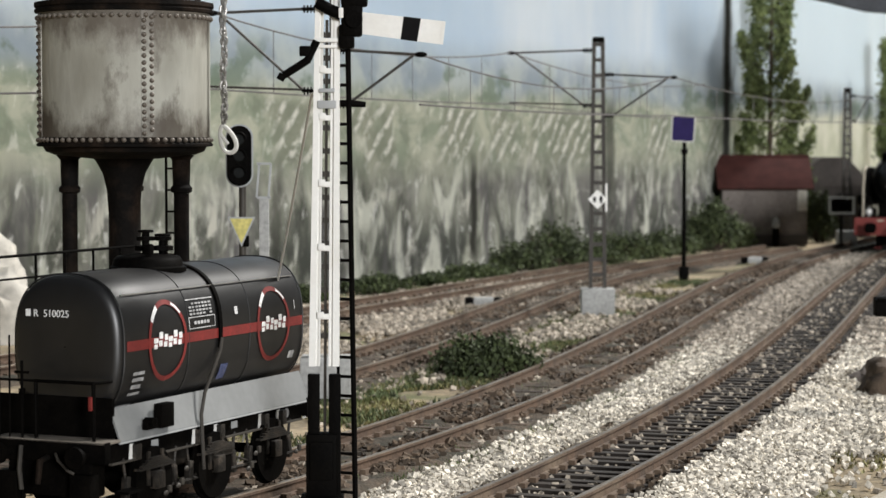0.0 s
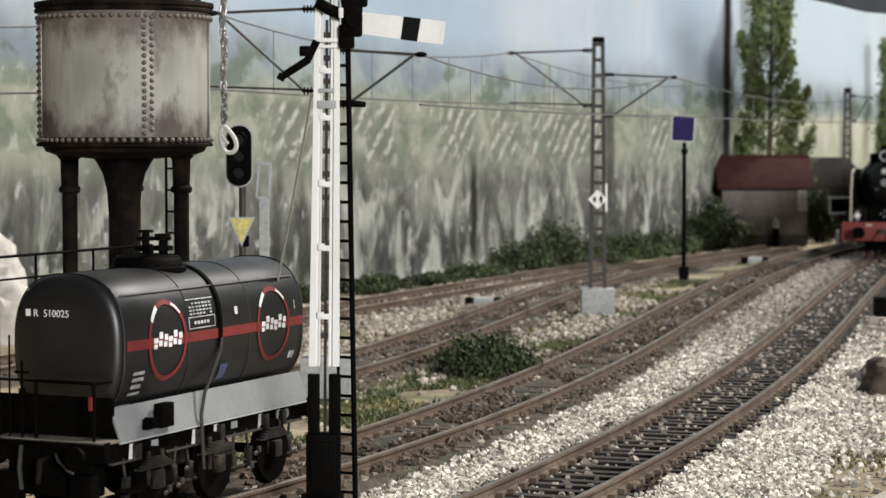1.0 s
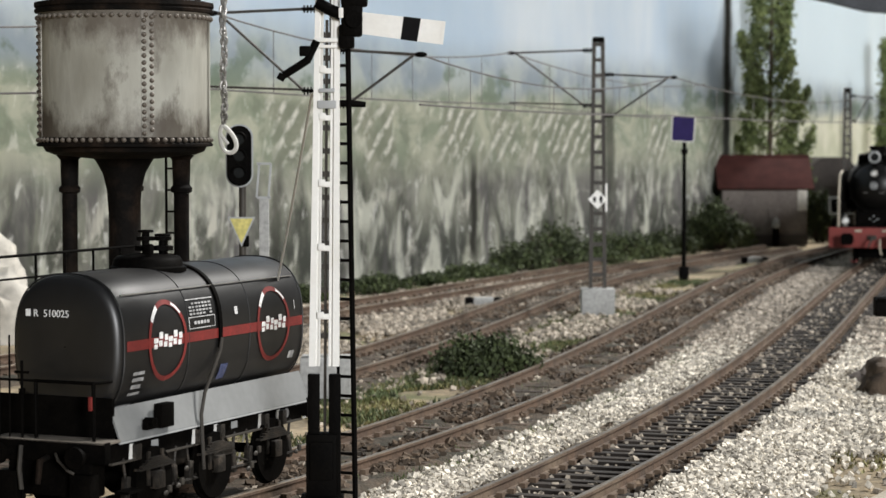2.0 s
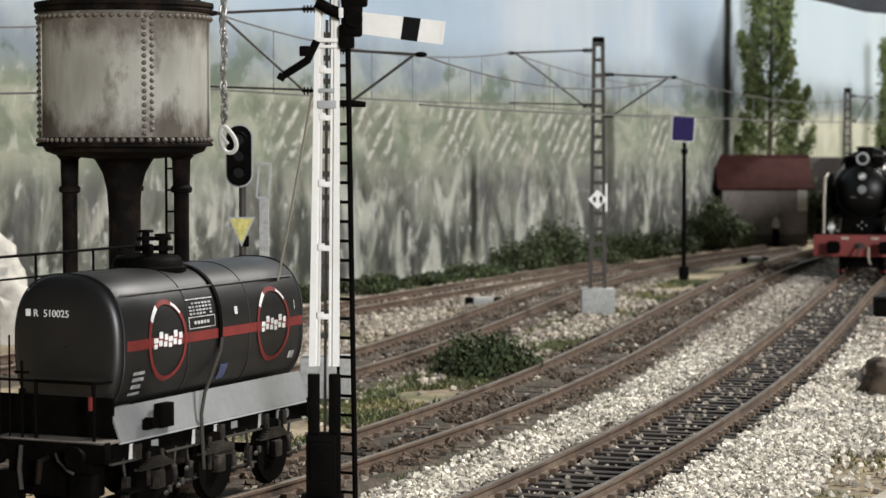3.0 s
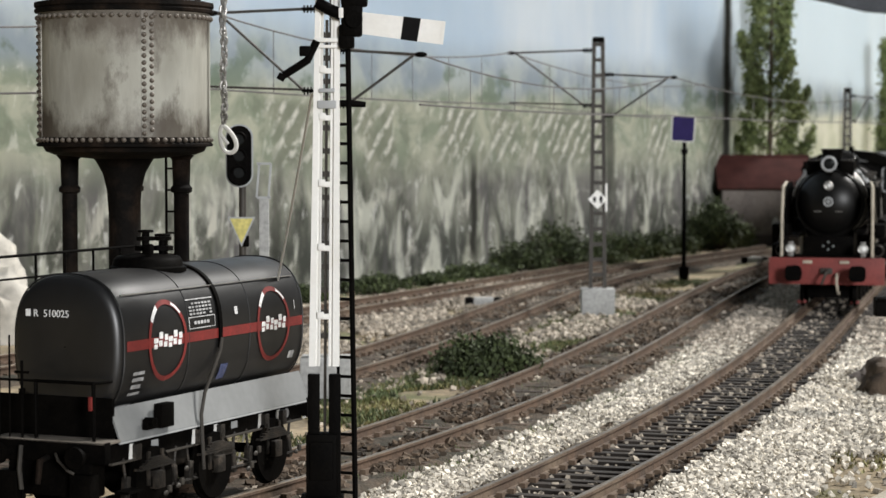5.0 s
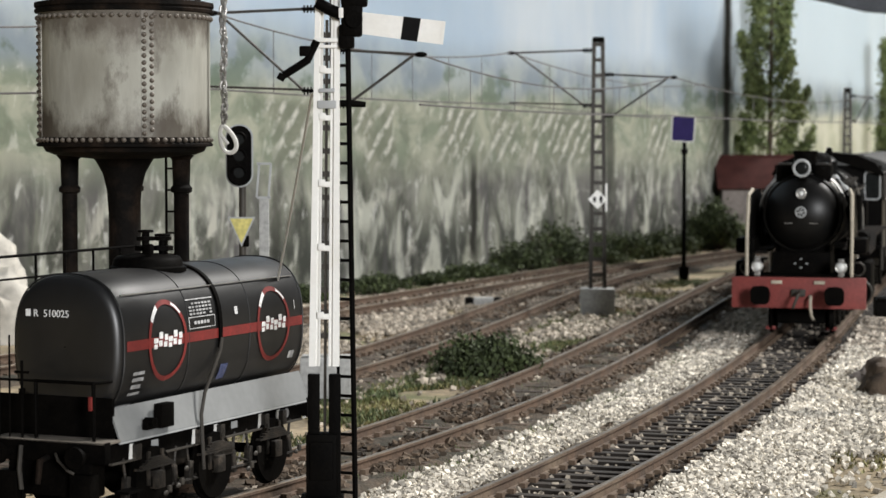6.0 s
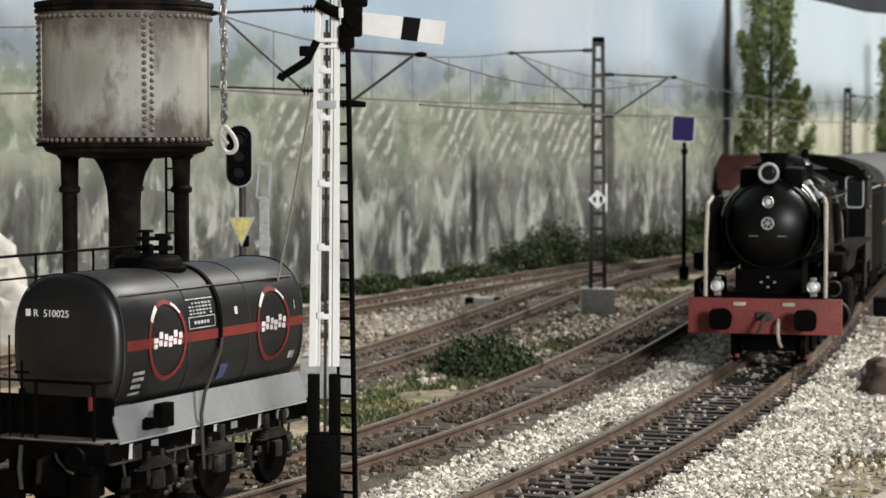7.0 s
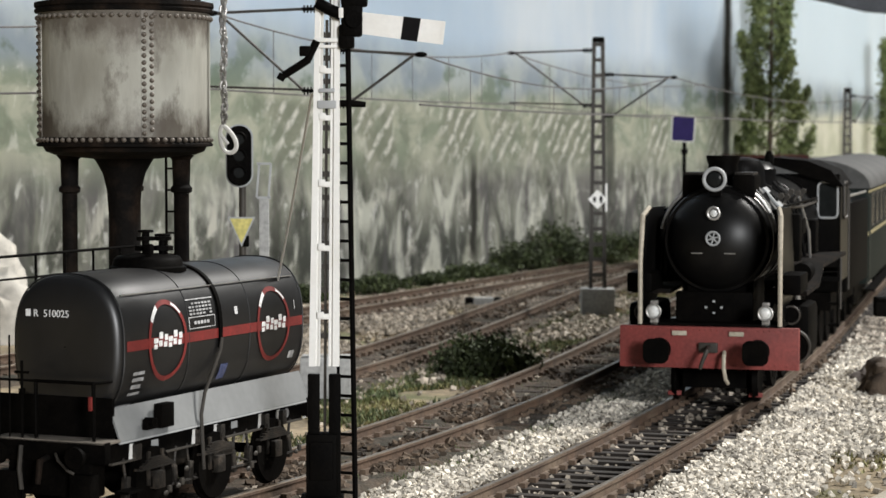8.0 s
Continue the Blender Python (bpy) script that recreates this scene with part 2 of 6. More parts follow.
def part(name, bm, material, parent=None, label="", smooth=True):
    ob = new(name, mesh_of(name, bm, material, smooth))
    ob.parent = parent
    if label:
        ob["label"] = label
    return ob


def thing(name, label, category, x=0, y=0, z=0, rz=0, group="", kind=""):
    ob = new(name)
    ob.empty_display_size = 0.005
    ob.matrix_basis = spot(x, y, z, rz)
    return tagged(ob, label, category, group, kind)


def at(x, y, z=0, rz=0, rx=0, ry=0):
    return pose(x * S, y * S, z * S, rx, ry, rz)


def grow(y):
    """The plan below was fitted to the camera's view; this rescales it along the view rays at plan depth y."""
    return 640 / (600 + y) if y else 1.0


def spot(x, y, z=0, rz=0):
    """A place on the plan, moved and scaled along the camera's rays."""
    k = grow(y)
    return at(x * k, y * k, z * (k if z > 0 else 1), rz) @ Matrix.Scale(k, 4)


# ---- the lines of the tracks, seen from above: x as a curve of y ----
def line(points, power=3):
    ys = [p[1] for p in points]
    mid = 60.0
    return np.poly1d(np.polyfit([y - mid for y in ys], [p[0] for p in points], power))(np.poly1d([1.0, -mid])), min(ys), max(ys)


LINE_MAIN = line([(0.84, 29.5), (1.24, 30.6), (2.46, 34.0), (3.83, 37.8), (5.22, 42.0), (6.50, 46.7), (7.88, 51.8), (9.36, 57.6), (10.97, 63.9), (12.74, 71.0), (14.79, 78.9), (17.04, 87.6), (18.45, 92.2), (19.3, 95.0), (21.6, 102.0)], 6)
LINE_SIDING = line([(-4.69, 27.95), (-1.5, 34.8), (0.02, 38.8), (1.5, 43.15), (2.97, 48.0), (4.34, 53.5), (5.82, 59.55), (7.5, 66.3), (9.41, 73.8), (11.71, 82.2), (14.73, 91.5), (18.7, 101.9)], 5)
LINE_THIRD = line([(-7.9, 34.3), (-5.15, 40.1), (-2.07, 48.1), (-0.85, 52.5), (0.33, 57.2), (1.49, 62.3), (2.7, 67.9), (4.35, 73.9), (10.2, 90.2)])
LINE_FAR = line([(-9.35, 49.2), (-5.04, 58.2), (-2.6, 64.4), (-1.33, 68.2), (0.5, 73.4), (2.6, 77.7), (5.3, 83.2)], 2)


def slope(curve, y):
    return float(curve[0].deriv()(min(max(y, curve[1]), curve[2])))


def on(curve, y):
    """Beyond its ends a line runs on straight."""
    c = min(max(y, curve[1]), curve[2])
    return float(curve[0](c)) + (y - c) * slope(curve, y)


def heading(curve, y):
    """Degrees by which the track bears to the right of the y axis."""
    return math.degrees(math.atan(slope(curve, y)))


def stations(curve, y0, y1, step):
    """Points along a track at equal steps of length."""
    out, y = [], y0
    while y < y1:
        out.append((on(curve, y), y, heading(curve, y)))
        y += step * math.cos(radians(out[-1][2]))
    return out


# ---- ground ----
BED = -0.30


def ground_material():
    m = mat("ballast_dust_and_grass", (0.36, 0.285, 0.185), (0.17, 0.135, 0.085), 0.45, 0.95, bump=1.0, fine=12, mix_at=(0.38, 0.64), grainy=1.6)
    n, l = m.node_tree.nodes, m.node_tree.links
    b = n["Principled BSDF"]
    old = b.inputs["Base Color"].links[0].from_socket
    co, mp, tex, ramp, mix = (n.new("ShaderNode" + k) for k in ("TexCoord", "Mapping", "TexNoise", "MapRange", "Mix"))
    mp.inputs["Scale"].default_value = (87, 87, 87)
    l.new(co.outputs["Object"], mp.inputs["Vector"])
    l.new(mp.outputs["Vector"], tex.inputs["Vector"])
    tex.inputs["Scale"].default_value, tex.inputs["Detail"].default_value = 0.28, 6
    ramp.inputs["From Min"].default_value, ramp.inputs["From Max"].default_value = 0.52, 0.62
    l.new(tex.outputs["Fac"], ramp.inputs["Value"])
    mix.data_type = "RGBA"
    l.new(ramp.outputs["Result"], mix.inputs["Factor"])
    l.new(old, mix.inputs["A"])
    mix.inputs["B"].default_value = (0.10, 0.108, 0.045, 1)
    l.new(mix.outputs["Result"], b.inputs["Base Color"])
    return m


M["ground"] = ground_material()


def ground():
    bm = B()
    xs = np.concatenate((np.linspace(-60, -12, 9), np.linspace(-11, 30, 60), np.linspace(32, 90, 12)))
    ys = np.concatenate((np.linspace(-40, 22, 8), np.linspace(23, 60, 60), np.linspace(61, 190, 70)))
    grid = [[bm.verts.new((x, y, BED - 0.03 + 0.05 * noise.noise((x * 0.5, y * 0.5, 0)))) for x in xs] for y in ys]
    for a, b in zip(grid, grid[1:]):
        for i in range(len(xs) - 1):
            bm.faces.new((a[i], a[i + 1], b[i + 1], b[i]))
    ob = part("ground", bm, "ground")
    return tagged(ob, "sandy scenic ground with pale grit and grass tufts", "ground", kind="structure")


ground()


# ---- backdrop: a painted board with sky, hills, vineyard rows and grass ----
def backdrop_material():
    m = bpy.data.materials.new("painted_landscape")
    m.use_nodes = True
    n, l = m.node_tree.nodes, m.node_tree.links
    b = n["Principled BSDF"]
    b.inputs["Roughness"].default_value = 0.9
    b.inputs["Specular IOR Level"].default_value = 0.1
    uv = n.new("ShaderNodeUVMap")
    sep = n.new("ShaderNodeSeparateXYZ")
    l.new(uv.outputs["UV"], sep.inputs[0])

    def tex(scale_x, scale_y, scale, detail=5, distort=0.0):
        mp, t = n.new("ShaderNodeMapping"), n.new("ShaderNodeTexNoise")
        mp.inputs["Scale"].default_value = (scale_x, scale_y, 1)
        l.new(uv.outputs["UV"], mp.inputs["Vector"])
        l.new(mp.outputs["Vector"], t.inputs["Vector"])
        t.inputs["Scale"].default_value, t.inputs["Detail"].default_value, t.inputs["Distortion"].default_value = scale, detail, distort
        t.inputs["Roughness"].default_value = 0.6
        return t.outputs["Fac"]

    def rng(v, a, c, lo=0.0, hi=1.0):
        r = n.new("ShaderNodeMapRange")
        r.interpolation_type = "SMOOTHSTEP"
        for k, x in (("From Min", a), ("From Max", c), ("To Min", lo), ("To Max", hi)):
            r.inputs[k].default_value = x
        l.new(v, r.inputs["Value"])
        return r.outputs["Result"]

    def calc(op, a, c):
        k = n.new("ShaderNodeMath")
        k.operation = op
        for i, v in enumerate((a, c)):
            if isinstance(v, (int, float)):
                k.inputs[i].default_value = v
            else:
                l.new(v, k.inputs[i])
        return k.outputs[0]

    def blend(f, a, c):
        k = n.new("ShaderNodeMix")
        k.data_type = "RGBA"
        l.new(f, k.inputs["Factor"])
        for key, v in (("A", a), ("B", c)):
            if isinstance(v, tuple):
                k.inputs[key].default_value = (*v, 1)
            else:
                l.new(v, k.inputs[key])
        return k.outputs["Result"]

    h = sep.outputs["Y"]
    u = sep.outputs["X"]
    sky = blend(rng(tex(1, 0.35, 0.07), 0.35, 0.7), (0.60, 0.72, 0.84), (0.82, 0.87, 0.91))
    sky = blend(rng(u, 184.0, 205.0, 0.0, 0.8), sky, (0.84, 0.93, 0.97))
    hill_h = calc("ADD", h, calc("MULTIPLY", calc("SUBTRACT", tex(1, 0.1, 0.12), 0.5), 1.6))
    hills = blend(rng(tex(1, 1, 0.5), 0.4, 0.6), (0.38, 0.44, 0.49), (0.54, 0.59, 0.58))
    far = blend(rng(hill_h, 7.4, 9.4), hills, sky)
    field_h = calc("ADD", h, calc("MULTIPLY", calc("SUBTRACT", tex(1, 0.2, 0.25), 0.5), 1.6))
    field = blend(rng(tex(1, 1.7, 0.5, 10, 0.8), 0.38, 0.62), (0.55, 0.56, 0.45), (0.34, 0.38, 0.29))
    # vine rows: slanting pale strokes
    wv = n.new("ShaderNodeTexWave")
    mpw = n.new("ShaderNodeMapping")
    mpw.inputs["Rotation"].default_value = (0, 0, radians(52))
    l.new(uv.outputs["UV"], mpw.inputs["Vector"])
    l.new(mpw.outputs["Vector"], wv.inputs["Vector"])
    wv.inputs["Scale"].default_value, wv.inputs["Distortion"].default_value = 0.42, 3.6
    wv.inputs["Detail"].default_value, wv.inputs["Detail Scale"].default_value = 3, 1.2
    zone = calc("MULTIPLY", calc("MULTIPLY", rng(h, 3.7, 4.5), rng(h, 6.5, 6.0)), rng(tex(1, 0.6, 0.16), 0.47, 0.54))
    field = blend(calc("MULTIPLY", zone, 0.6), field, (0.24, 0.25, 0.19))
    field = blend(calc("MULTIPLY", calc("MULTIPLY", rng(wv.outputs["Fac"], 0.5, 0.9), rng(tex(1, 1.6, 1.5, 6), 0.40, 0.54)), calc("MULTIPLY", zone, 0.9)), field, (0.80, 0.79, 0.72))
    # grass: soft upright washes, light and dark
    streak = tex(1.0, 0.42, 0.5, 8, 1.0)
    grass = blend(rng(streak, 0.34, 0.68), (0.10, 0.105, 0.088), (0.48, 0.49, 0.41))
    grass = blend(rng(tex(1, 0.8, 0.33, 8, 0.6), 0.44, 0.62), grass, (0.22, 0.215, 0.205))
    grass = blend(calc("MULTIPLY", rng(tex(1, 0.75, 0.7, 9, 1.0), 0.54, 0.64), rng(h, 3.8, 2.4)), grass, (0.66, 0.65, 0.58))
    grass = blend(calc("MULTIPLY", rng(tex(1, 0.8, 0.4, 8), 0.43, 0.57), rng(h, 3.2, 0.8)), grass, (0.085, 0.09, 0.078))
    # pale and dark dabs of the brush over the meadow
    grass = blend(calc("MULTIPLY", rng(tex(1.3, 0.55, 0.40, 7, 1.0), 0.50, 0.62), 0.8), grass, (0.70, 0.71, 0.63))
    grass = blend(calc("MULTIPLY", rng(tex(1.5, 0.42, 0.32, 7, 0.8), 0.53, 0.63), 0.8), grass, (0.13, 0.125, 0.125))
    grass = blend(calc("MULTIPLY", rng(tex(1.8, 1.2, 0.8, 6, 0.5), 0.60, 0.68), 0.7), grass, (0.82, 0.82, 0.78))
    field = blend(calc("MULTIPLY", rng(tex(2.0, 1.5, 0.9, 8, 0.6), 0.57, 0.66), 0.6), field, (0.78, 0.78, 0.70))
    field = blend(calc("MULTIPLY", rng(tex(1.2, 1.0, 0.5, 9, 0.6), 0.55, 0.66), 0.6), field, (0.25, 0.28, 0.21))
    low = blend(rng(field_h, 3.0, 4.8), grass, field)
    low = blend(calc("MULTIPLY", rng(u, 191.0, 197.0), rng(h, 2.0, 4.2)), low, blend(rng(tex(1, 1.2, 0.3, 6), 0.4, 0.6), (0.92, 0.91, 0.78), (0.76, 0.77, 0.62)))
    paint = blend(rng(field_h, 6.4, 7.4), low, far)
    # dark trees along the skyline
    tree = calc("MULTIPLY", rng(tex(1, 1.4, 0.35, 9), 0.52, 0.60), calc("MULTIPLY", rng(h, 6.2, 6.8), rng(h, 8.6, 7.4)))
    paint = blend(calc("MULTIPLY", tree, 0.75), paint, (0.20, 0.26, 0.19))
    # painted trunks, and at 191 the shade of the board's fold painted in: run along the board, half width, foot and top
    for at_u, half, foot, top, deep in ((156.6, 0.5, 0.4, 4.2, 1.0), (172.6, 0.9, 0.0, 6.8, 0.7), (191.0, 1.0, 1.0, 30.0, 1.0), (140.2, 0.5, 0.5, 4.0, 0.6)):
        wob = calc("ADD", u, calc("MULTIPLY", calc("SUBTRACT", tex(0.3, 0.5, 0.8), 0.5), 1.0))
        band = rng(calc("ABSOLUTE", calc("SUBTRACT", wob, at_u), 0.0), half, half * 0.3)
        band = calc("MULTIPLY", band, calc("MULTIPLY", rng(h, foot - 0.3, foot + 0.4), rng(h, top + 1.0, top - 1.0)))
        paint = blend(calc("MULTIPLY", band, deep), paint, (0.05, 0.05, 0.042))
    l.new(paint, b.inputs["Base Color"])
    return m


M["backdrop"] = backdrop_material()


def backdrop():
    bm = B()
    uv = bm.loops.layers.uv.new("UVMap")
    way = [Vector((-17.0, 47.9)), Vector((19.0, 129.4)), Vector((19.8, 131.1)), Vector((21.0, 133.4)), Vector((28.5, 152)), Vector((29.7, 155.2)), Vector((62, 222))]
    dense, run = [], 111.6
    for a, b in zip(way, way[1:]):
        k = max(1, int((b - a).length / 1.0))
        for i in range(k):
            dense.append(a.lerp(b, i / k))
    dense.append(way[-1])
    col = []
    for i, p in enumerate(dense):
        if i:
            run += (p - dense[i - 1]).length
        # slight waves of the board
        q = p + Vector((0.9, -0.4)) * 0.18 * noise.noise((run * 0.14, 0, 0))
        k = grow(q.y)
        col.append((run, bm.verts.new((q.x * k, q.y * k, (BED - 0.5) * k)), bm.verts.new((q.x * k, q.y * k, 34 * k))))
    for (ra, a0, a1), (rb, b0, b1) in zip(col, col[1:]):
        f = bm.faces.new((a0, b0, b1, a1))
        for lo, (u, v) in zip(f.loops, ((ra, BED - 0.5), (rb, BED - 0.5), (rb, 34), (ra, 34))):
            lo[uv].uv = (u, v)
    bmesh.ops.solidify(bm, geom=bm.faces[:], thickness=0.5)
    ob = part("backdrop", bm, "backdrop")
    tagged(ob, "painted landscape backdrop with sky, hills and vineyard rows", "backdrop", kind="structure")


backdrop()


# ---- tracks ----
def sweep(bm, curve, y0, y1, offset, profile, step=0.8):
    """A closed profile of (across, up) along a track."""
    rows = []
    for x, y, a in stations(curve, y0, y1, step):
        n = Vector((math.cos(radians(a)), -math.sin(radians(a))))
        rows.append([bm.verts.new((x + n.x * (offset + u), y + n.y * (offset + u), v)) for u, v in profile])
    k = len(profile)
    for a, b in zip(rows, rows[1:]):
        for i in range(k):
            j = (i + 1) % k
            bm.faces.new((a[i], a[j], b[j], b[i]))
    bm.faces.new(rows[0])
    bm.faces.new(rows[-1][::-1])


def sleeper_mesh(material):
    bm = B()
    box(bm, 0, 0, -0.29, 2.5, 0.21, 0.16, bevel=0.012)
    for s in (-1, 1):
        for k in (-1, 1):
            box(bm, s * 0.735 + k * 0.115, 0, -0.178, 0.10, 0.12, 0.08)
    me = mesh_of("sleeper", bm, material)
    me.materials.append(M["railside"])
    for p in me.polygons:
        p.material_index = 1 if p.center.z > -0.205 * S else 0
    return me


SLEEPERS = {k: sleeper_mesh(k) for k in ("sleeper", "sleeper_brown")}


def track(name, label, curve, y0, y1, material):
    t = thing(name, label, "track", kind="structure")
    for s in (-1, 1):
        bm = B()
        sweep(bm, curve, y0, y1, s * 0.735, [(-0.08, -0.215), (0.08, -0.215), (0.08, -0.19), (0.02, -0.165), (0.02, -0.07), (0.042, -0.05), (0.042, -0.012), (-0.042, -0.012), (-0.042, -0.05), (-0.02, -0.07), (-0.02, -0.165), (-0.08, -0.19)])
        rail = part("rail", bm, "railside", t)
        bm = B()
        sweep(bm, curve, y0, y1, s * 0.735, [(-0.043, -0.013), (0.043, -0.013), (0.034, 0.0), (-0.034, 0.0)])
        part("rail_head", bm, "railhead", rail, "worn shiny rail head")
    for i, (x, y, a) in enumerate(stations(curve, y0, y1, 0.49)):
        ob = new("sleeper", SLEEPERS[material])
        ob.parent = t
        ob.matrix_basis = at(x, y, 0.004 * ((i * 7) % 5 - 2), -a + ((i * 13) % 7 - 3) * 0.25)
    # dirt packed over the sleepers; on the main line dark ballast lies between the rails, dirt beside them
    brown = material == "sleeper_brown"
    for u0, u1, n_u, filling in (((-1.5, 1.5, 14, "soil"),) if brown else ((-1.4, -0.82, 5, "brown_bed"), (-0.82, 0.82, 8, "dark_bed"), (0.82, 1.42, 6, "brown_bed"))):
        infill = bmesh.new()
        rows = []
        for x, y, a in stations(curve, y0, y1, 0.2):
            n = Vector((math.cos(radians(a)), -math.sin(radians(a))))
            row = []
            for k in range(n_u + 1):
                u = u0 + (u1 - u0) * k / n_u
                p = Vector((x, y)) + n * u
                rough = 0.05 * noise.noise((p.x * 1.9, p.y * 1.9, 1)) + 0.02 * noise.noise((p.x * 9, p.y * 9, 2))
                lift = {"dark_bed": -0.262, "brown_bed": -0.245, "soil": -0.212}[filling] + (0.6 if filling == "dark_bed" else 1.25) * rough
                row.append(infill.verts.new((p.x, p.y, lift - (0.14 if abs(u) > 1.39 else 0))))
            rows.append(row)
        for a, b in zip(rows, rows[1:]):
            for k in range(n_u):
                infill.faces.new((a[k], a[k + 1], b[k + 1], b[k]))
        part("track_infill", infill, filling, t, "dirt packed over the sleepers" if filling != "dark_bed" else "dark oily ballast between the rails")
    return t


TRACKS = [
    ("main_track", "main railway track on dark sleepers in pale ballast", LINE_MAIN, 20, 116, "sleeper"),
    ("siding_track", "weathered siding track on brown sleepers beside the main line", LINE_SIDING, 18, 112, "sleeper_brown"),
    ("loop_track", "rusty loop track half buried in grit", LINE_THIRD, 28, 100, "sleeper_brown"),
    ("back_track", "rusty track close to the painted backdrop", LINE_FAR, 46, 88, "sleeper_brown"),
]


# ---- tank wagon on the siding ----
TA, TB, TZ, TP = 0.785, 0.885, 2.145, 2.6


def tank_point(y, a, off=0.0):
    """A point of the tank's side; a is the angle above the horizontal, off the distance off the skin."""
    c, s = math.cos(a), math.sin(a)
    x = (TA + off) * math.copysign(abs(c) ** (2 / TP), c)
    z = TZ + (TB + off) * math.copysign(abs(s) ** (2 / TP), s)
    return Vector((x, y, z))


def angle_at(z):
    k = max(-1, min(1, (z - TZ) / TB))
    return math.copysign(math.asin(abs(k) ** (TP / 2)), k)


def skin(bm, y0, y1, z0, z1, off=0.006, ny=2, nz=6):
    """A thin painted patch that follows the tank's right side."""
    g = [[bm.verts.new(tank_point(y0 + (y1 - y0) * i / ny, angle_at(z0 + (z1 - z0) * j / nz), off)) for i in range(ny + 1)] for j in range(nz + 1)]
    for a, b in zip(g, g[1:]):
        for i in range(ny):
            bm.faces.new((a[i], a[i + 1], b[i + 1], b[i]))
    return bm


def skin_ring(bm, yc, zc, r, w, off=0.008, seg=48, first=0.0, turn=360.0):
    inner, outer = [], []
    for i in range(seg):
        a = radians(first + turn * i / (seg if turn == 360 else seg - 1))
        for lst, q in ((inner, r - w / 2), (outer, r + w / 2)):
            lst.append(bm.verts.new(tank_point(yc + q * math.cos(a) * 0.92, angle_at(zc + q * math.sin(a)), off)))
    for i in range(seg if turn == 360 else seg - 1):
        j = (i + 1) % seg
        bm.faces.new((inner[i], outer[i], outer[j], inner[j]))
    return bm


def tank_wagon():
    w = thing("tank_wagon", "short black two-axle tank wagon with red rings on the siding", "wagon", -4.6, 27.4, 0, -24.2)
    bm = B()
    seg = 64
    rows = []
    for y, k in ((0.0, 0.0), (-0.015, 0.5), (0.0, 0.86), (0.025, 0.935), (0.07, 0.975), (0.14, 1), (0.9, 1), (2.4, 1), (3.9, 1), (4.66, 1), (4.73, 0.975), (4.775, 0.935), (4.80, 0.86), (4.815, 0.5), (4.8, 0.0)):
        rows.append([bm.verts.new(Vector((0, 0, TZ)).lerp(tank_point(0, 2 * math.pi * i / seg), k or 0.01) + Vector((0, y, 0))) for i in range(seg)])
    for a, b in zip(rows, rows[1:]):
        for i in range(seg):
            j = (i + 1) % seg
            bm.faces.new((a[i], a[j], b[j], b[i]))
    tank = part("tank", bm, "tankpaint", w, "satin anthracite tank shell")
    # rolled edges at the ends and plate seams
    for y, t in ((0.1, 0.012), (4.7, 0.012), (1.62, 0.006), (3.2, 0.006)):
        bm = B()
        pts = [tank_point(y, 2 * math.pi * i / 48, 0.004) for i in range(49)]
        tube(bm, pts, t, 5)
        part("seam", bm, "tankpaint", tank)
    part("stripe", skin(B(), 0.15, 4.68, 2.10, 2.225, 0.007, 12, 2), "red", tank, "red lengthwise stripe")
    for yc in (1.1, 3.85):
        part("ring_mark", skin_ring(B(), yc, 2.17, 0.47, 0.06, 0.011), "red", tank, "red painted ring")
        # block logo: two rows of plain white blocks
        bm = B()
        for i in range(6):
            y, lo, tall = yc - 0.34 + i * 0.115, 2.085 + 0.012 * (i * 2 % 3), 0.13 + 0.022 * (i * 5 % 3)
            skin(bm, y, y + 0.082, lo, lo + tall * 0.42, 0.014, 1, 2)
            skin(bm, y + 0.012 * (i % 3), y + 0.10, lo + tall * 0.52, lo + tall, 0.014, 1, 2)
        part("block_logo", bm, "print", tank, "white block logo")
        # white arcs painted in for the light reflected off the ring's upper part
        part("ring_highlight", skin_ring(B(), yc, 2.17, 0.47, 0.035, 0.014, 10, 42, 28), "print", tank, "thin painted gleam on the ring")
        part("ring_highlight", skin_ring(B(), yc, 2.17, 0.47, 0.06, 0.014, 10, 118, 30), "print", tank, "painted gleam on the ring")
    # white-lined data panel with rows of small print
    bm = B()
    for z0, z1 in ((2.62, 2.635), (2.40, 2.412), (2.26, 2.272)):
        skin(bm, 1.62, 2.28, z0, z1, 0.01, 2, 1)
    for y in (1.62, 2.265):
        skin(bm, y, y + 0.015, 2.26, 2.40, 0.01, 1, 3)
    for k in range(4):
        for j in range(7):
            if (k * 5 + j * 3) % 11 != 4:
                skin(bm, 1.66 + j * 0.083, 1.725 + j * 0.083 - 0.012 * (j % 2), 2.435 + k * 0.043, 2.458 + k * 0.043, 0.01, 1, 1)
    for j in range(5):
        skin(bm, 1.75 + j * 0.08, 1.81 + j * 0.08, 2.315, 2.355, 0.01, 1, 1)
    part("data_panel", bm, "faded", tank, "white lettering panel")
    for k, (y0, y1, z0, z1) in enumerate(((0.32, 0.58, 1.80, 1.84), (0.32, 0.58, 1.72, 1.765), (0.33, 0.55, 1.63, 1.68), (0.32, 0.58, 1.55, 1.585), (0.24, 0.56, 1.40, 1.435), (2.80, 2.88, 2.37, 2.47), (4.45, 4.47, 2.33, 2.45), (4.35, 4.50, 1.66, 1.76))):
        part("lettering", skin(B(), y0, y1, z0, z1, 0.01, 2, 1), "faded", tank)
    part("plate", skin(B(), 2.47, 2.66, 1.55, 1.75, 0.012, 2, 2), "plateblue", tank, "small blue plate")
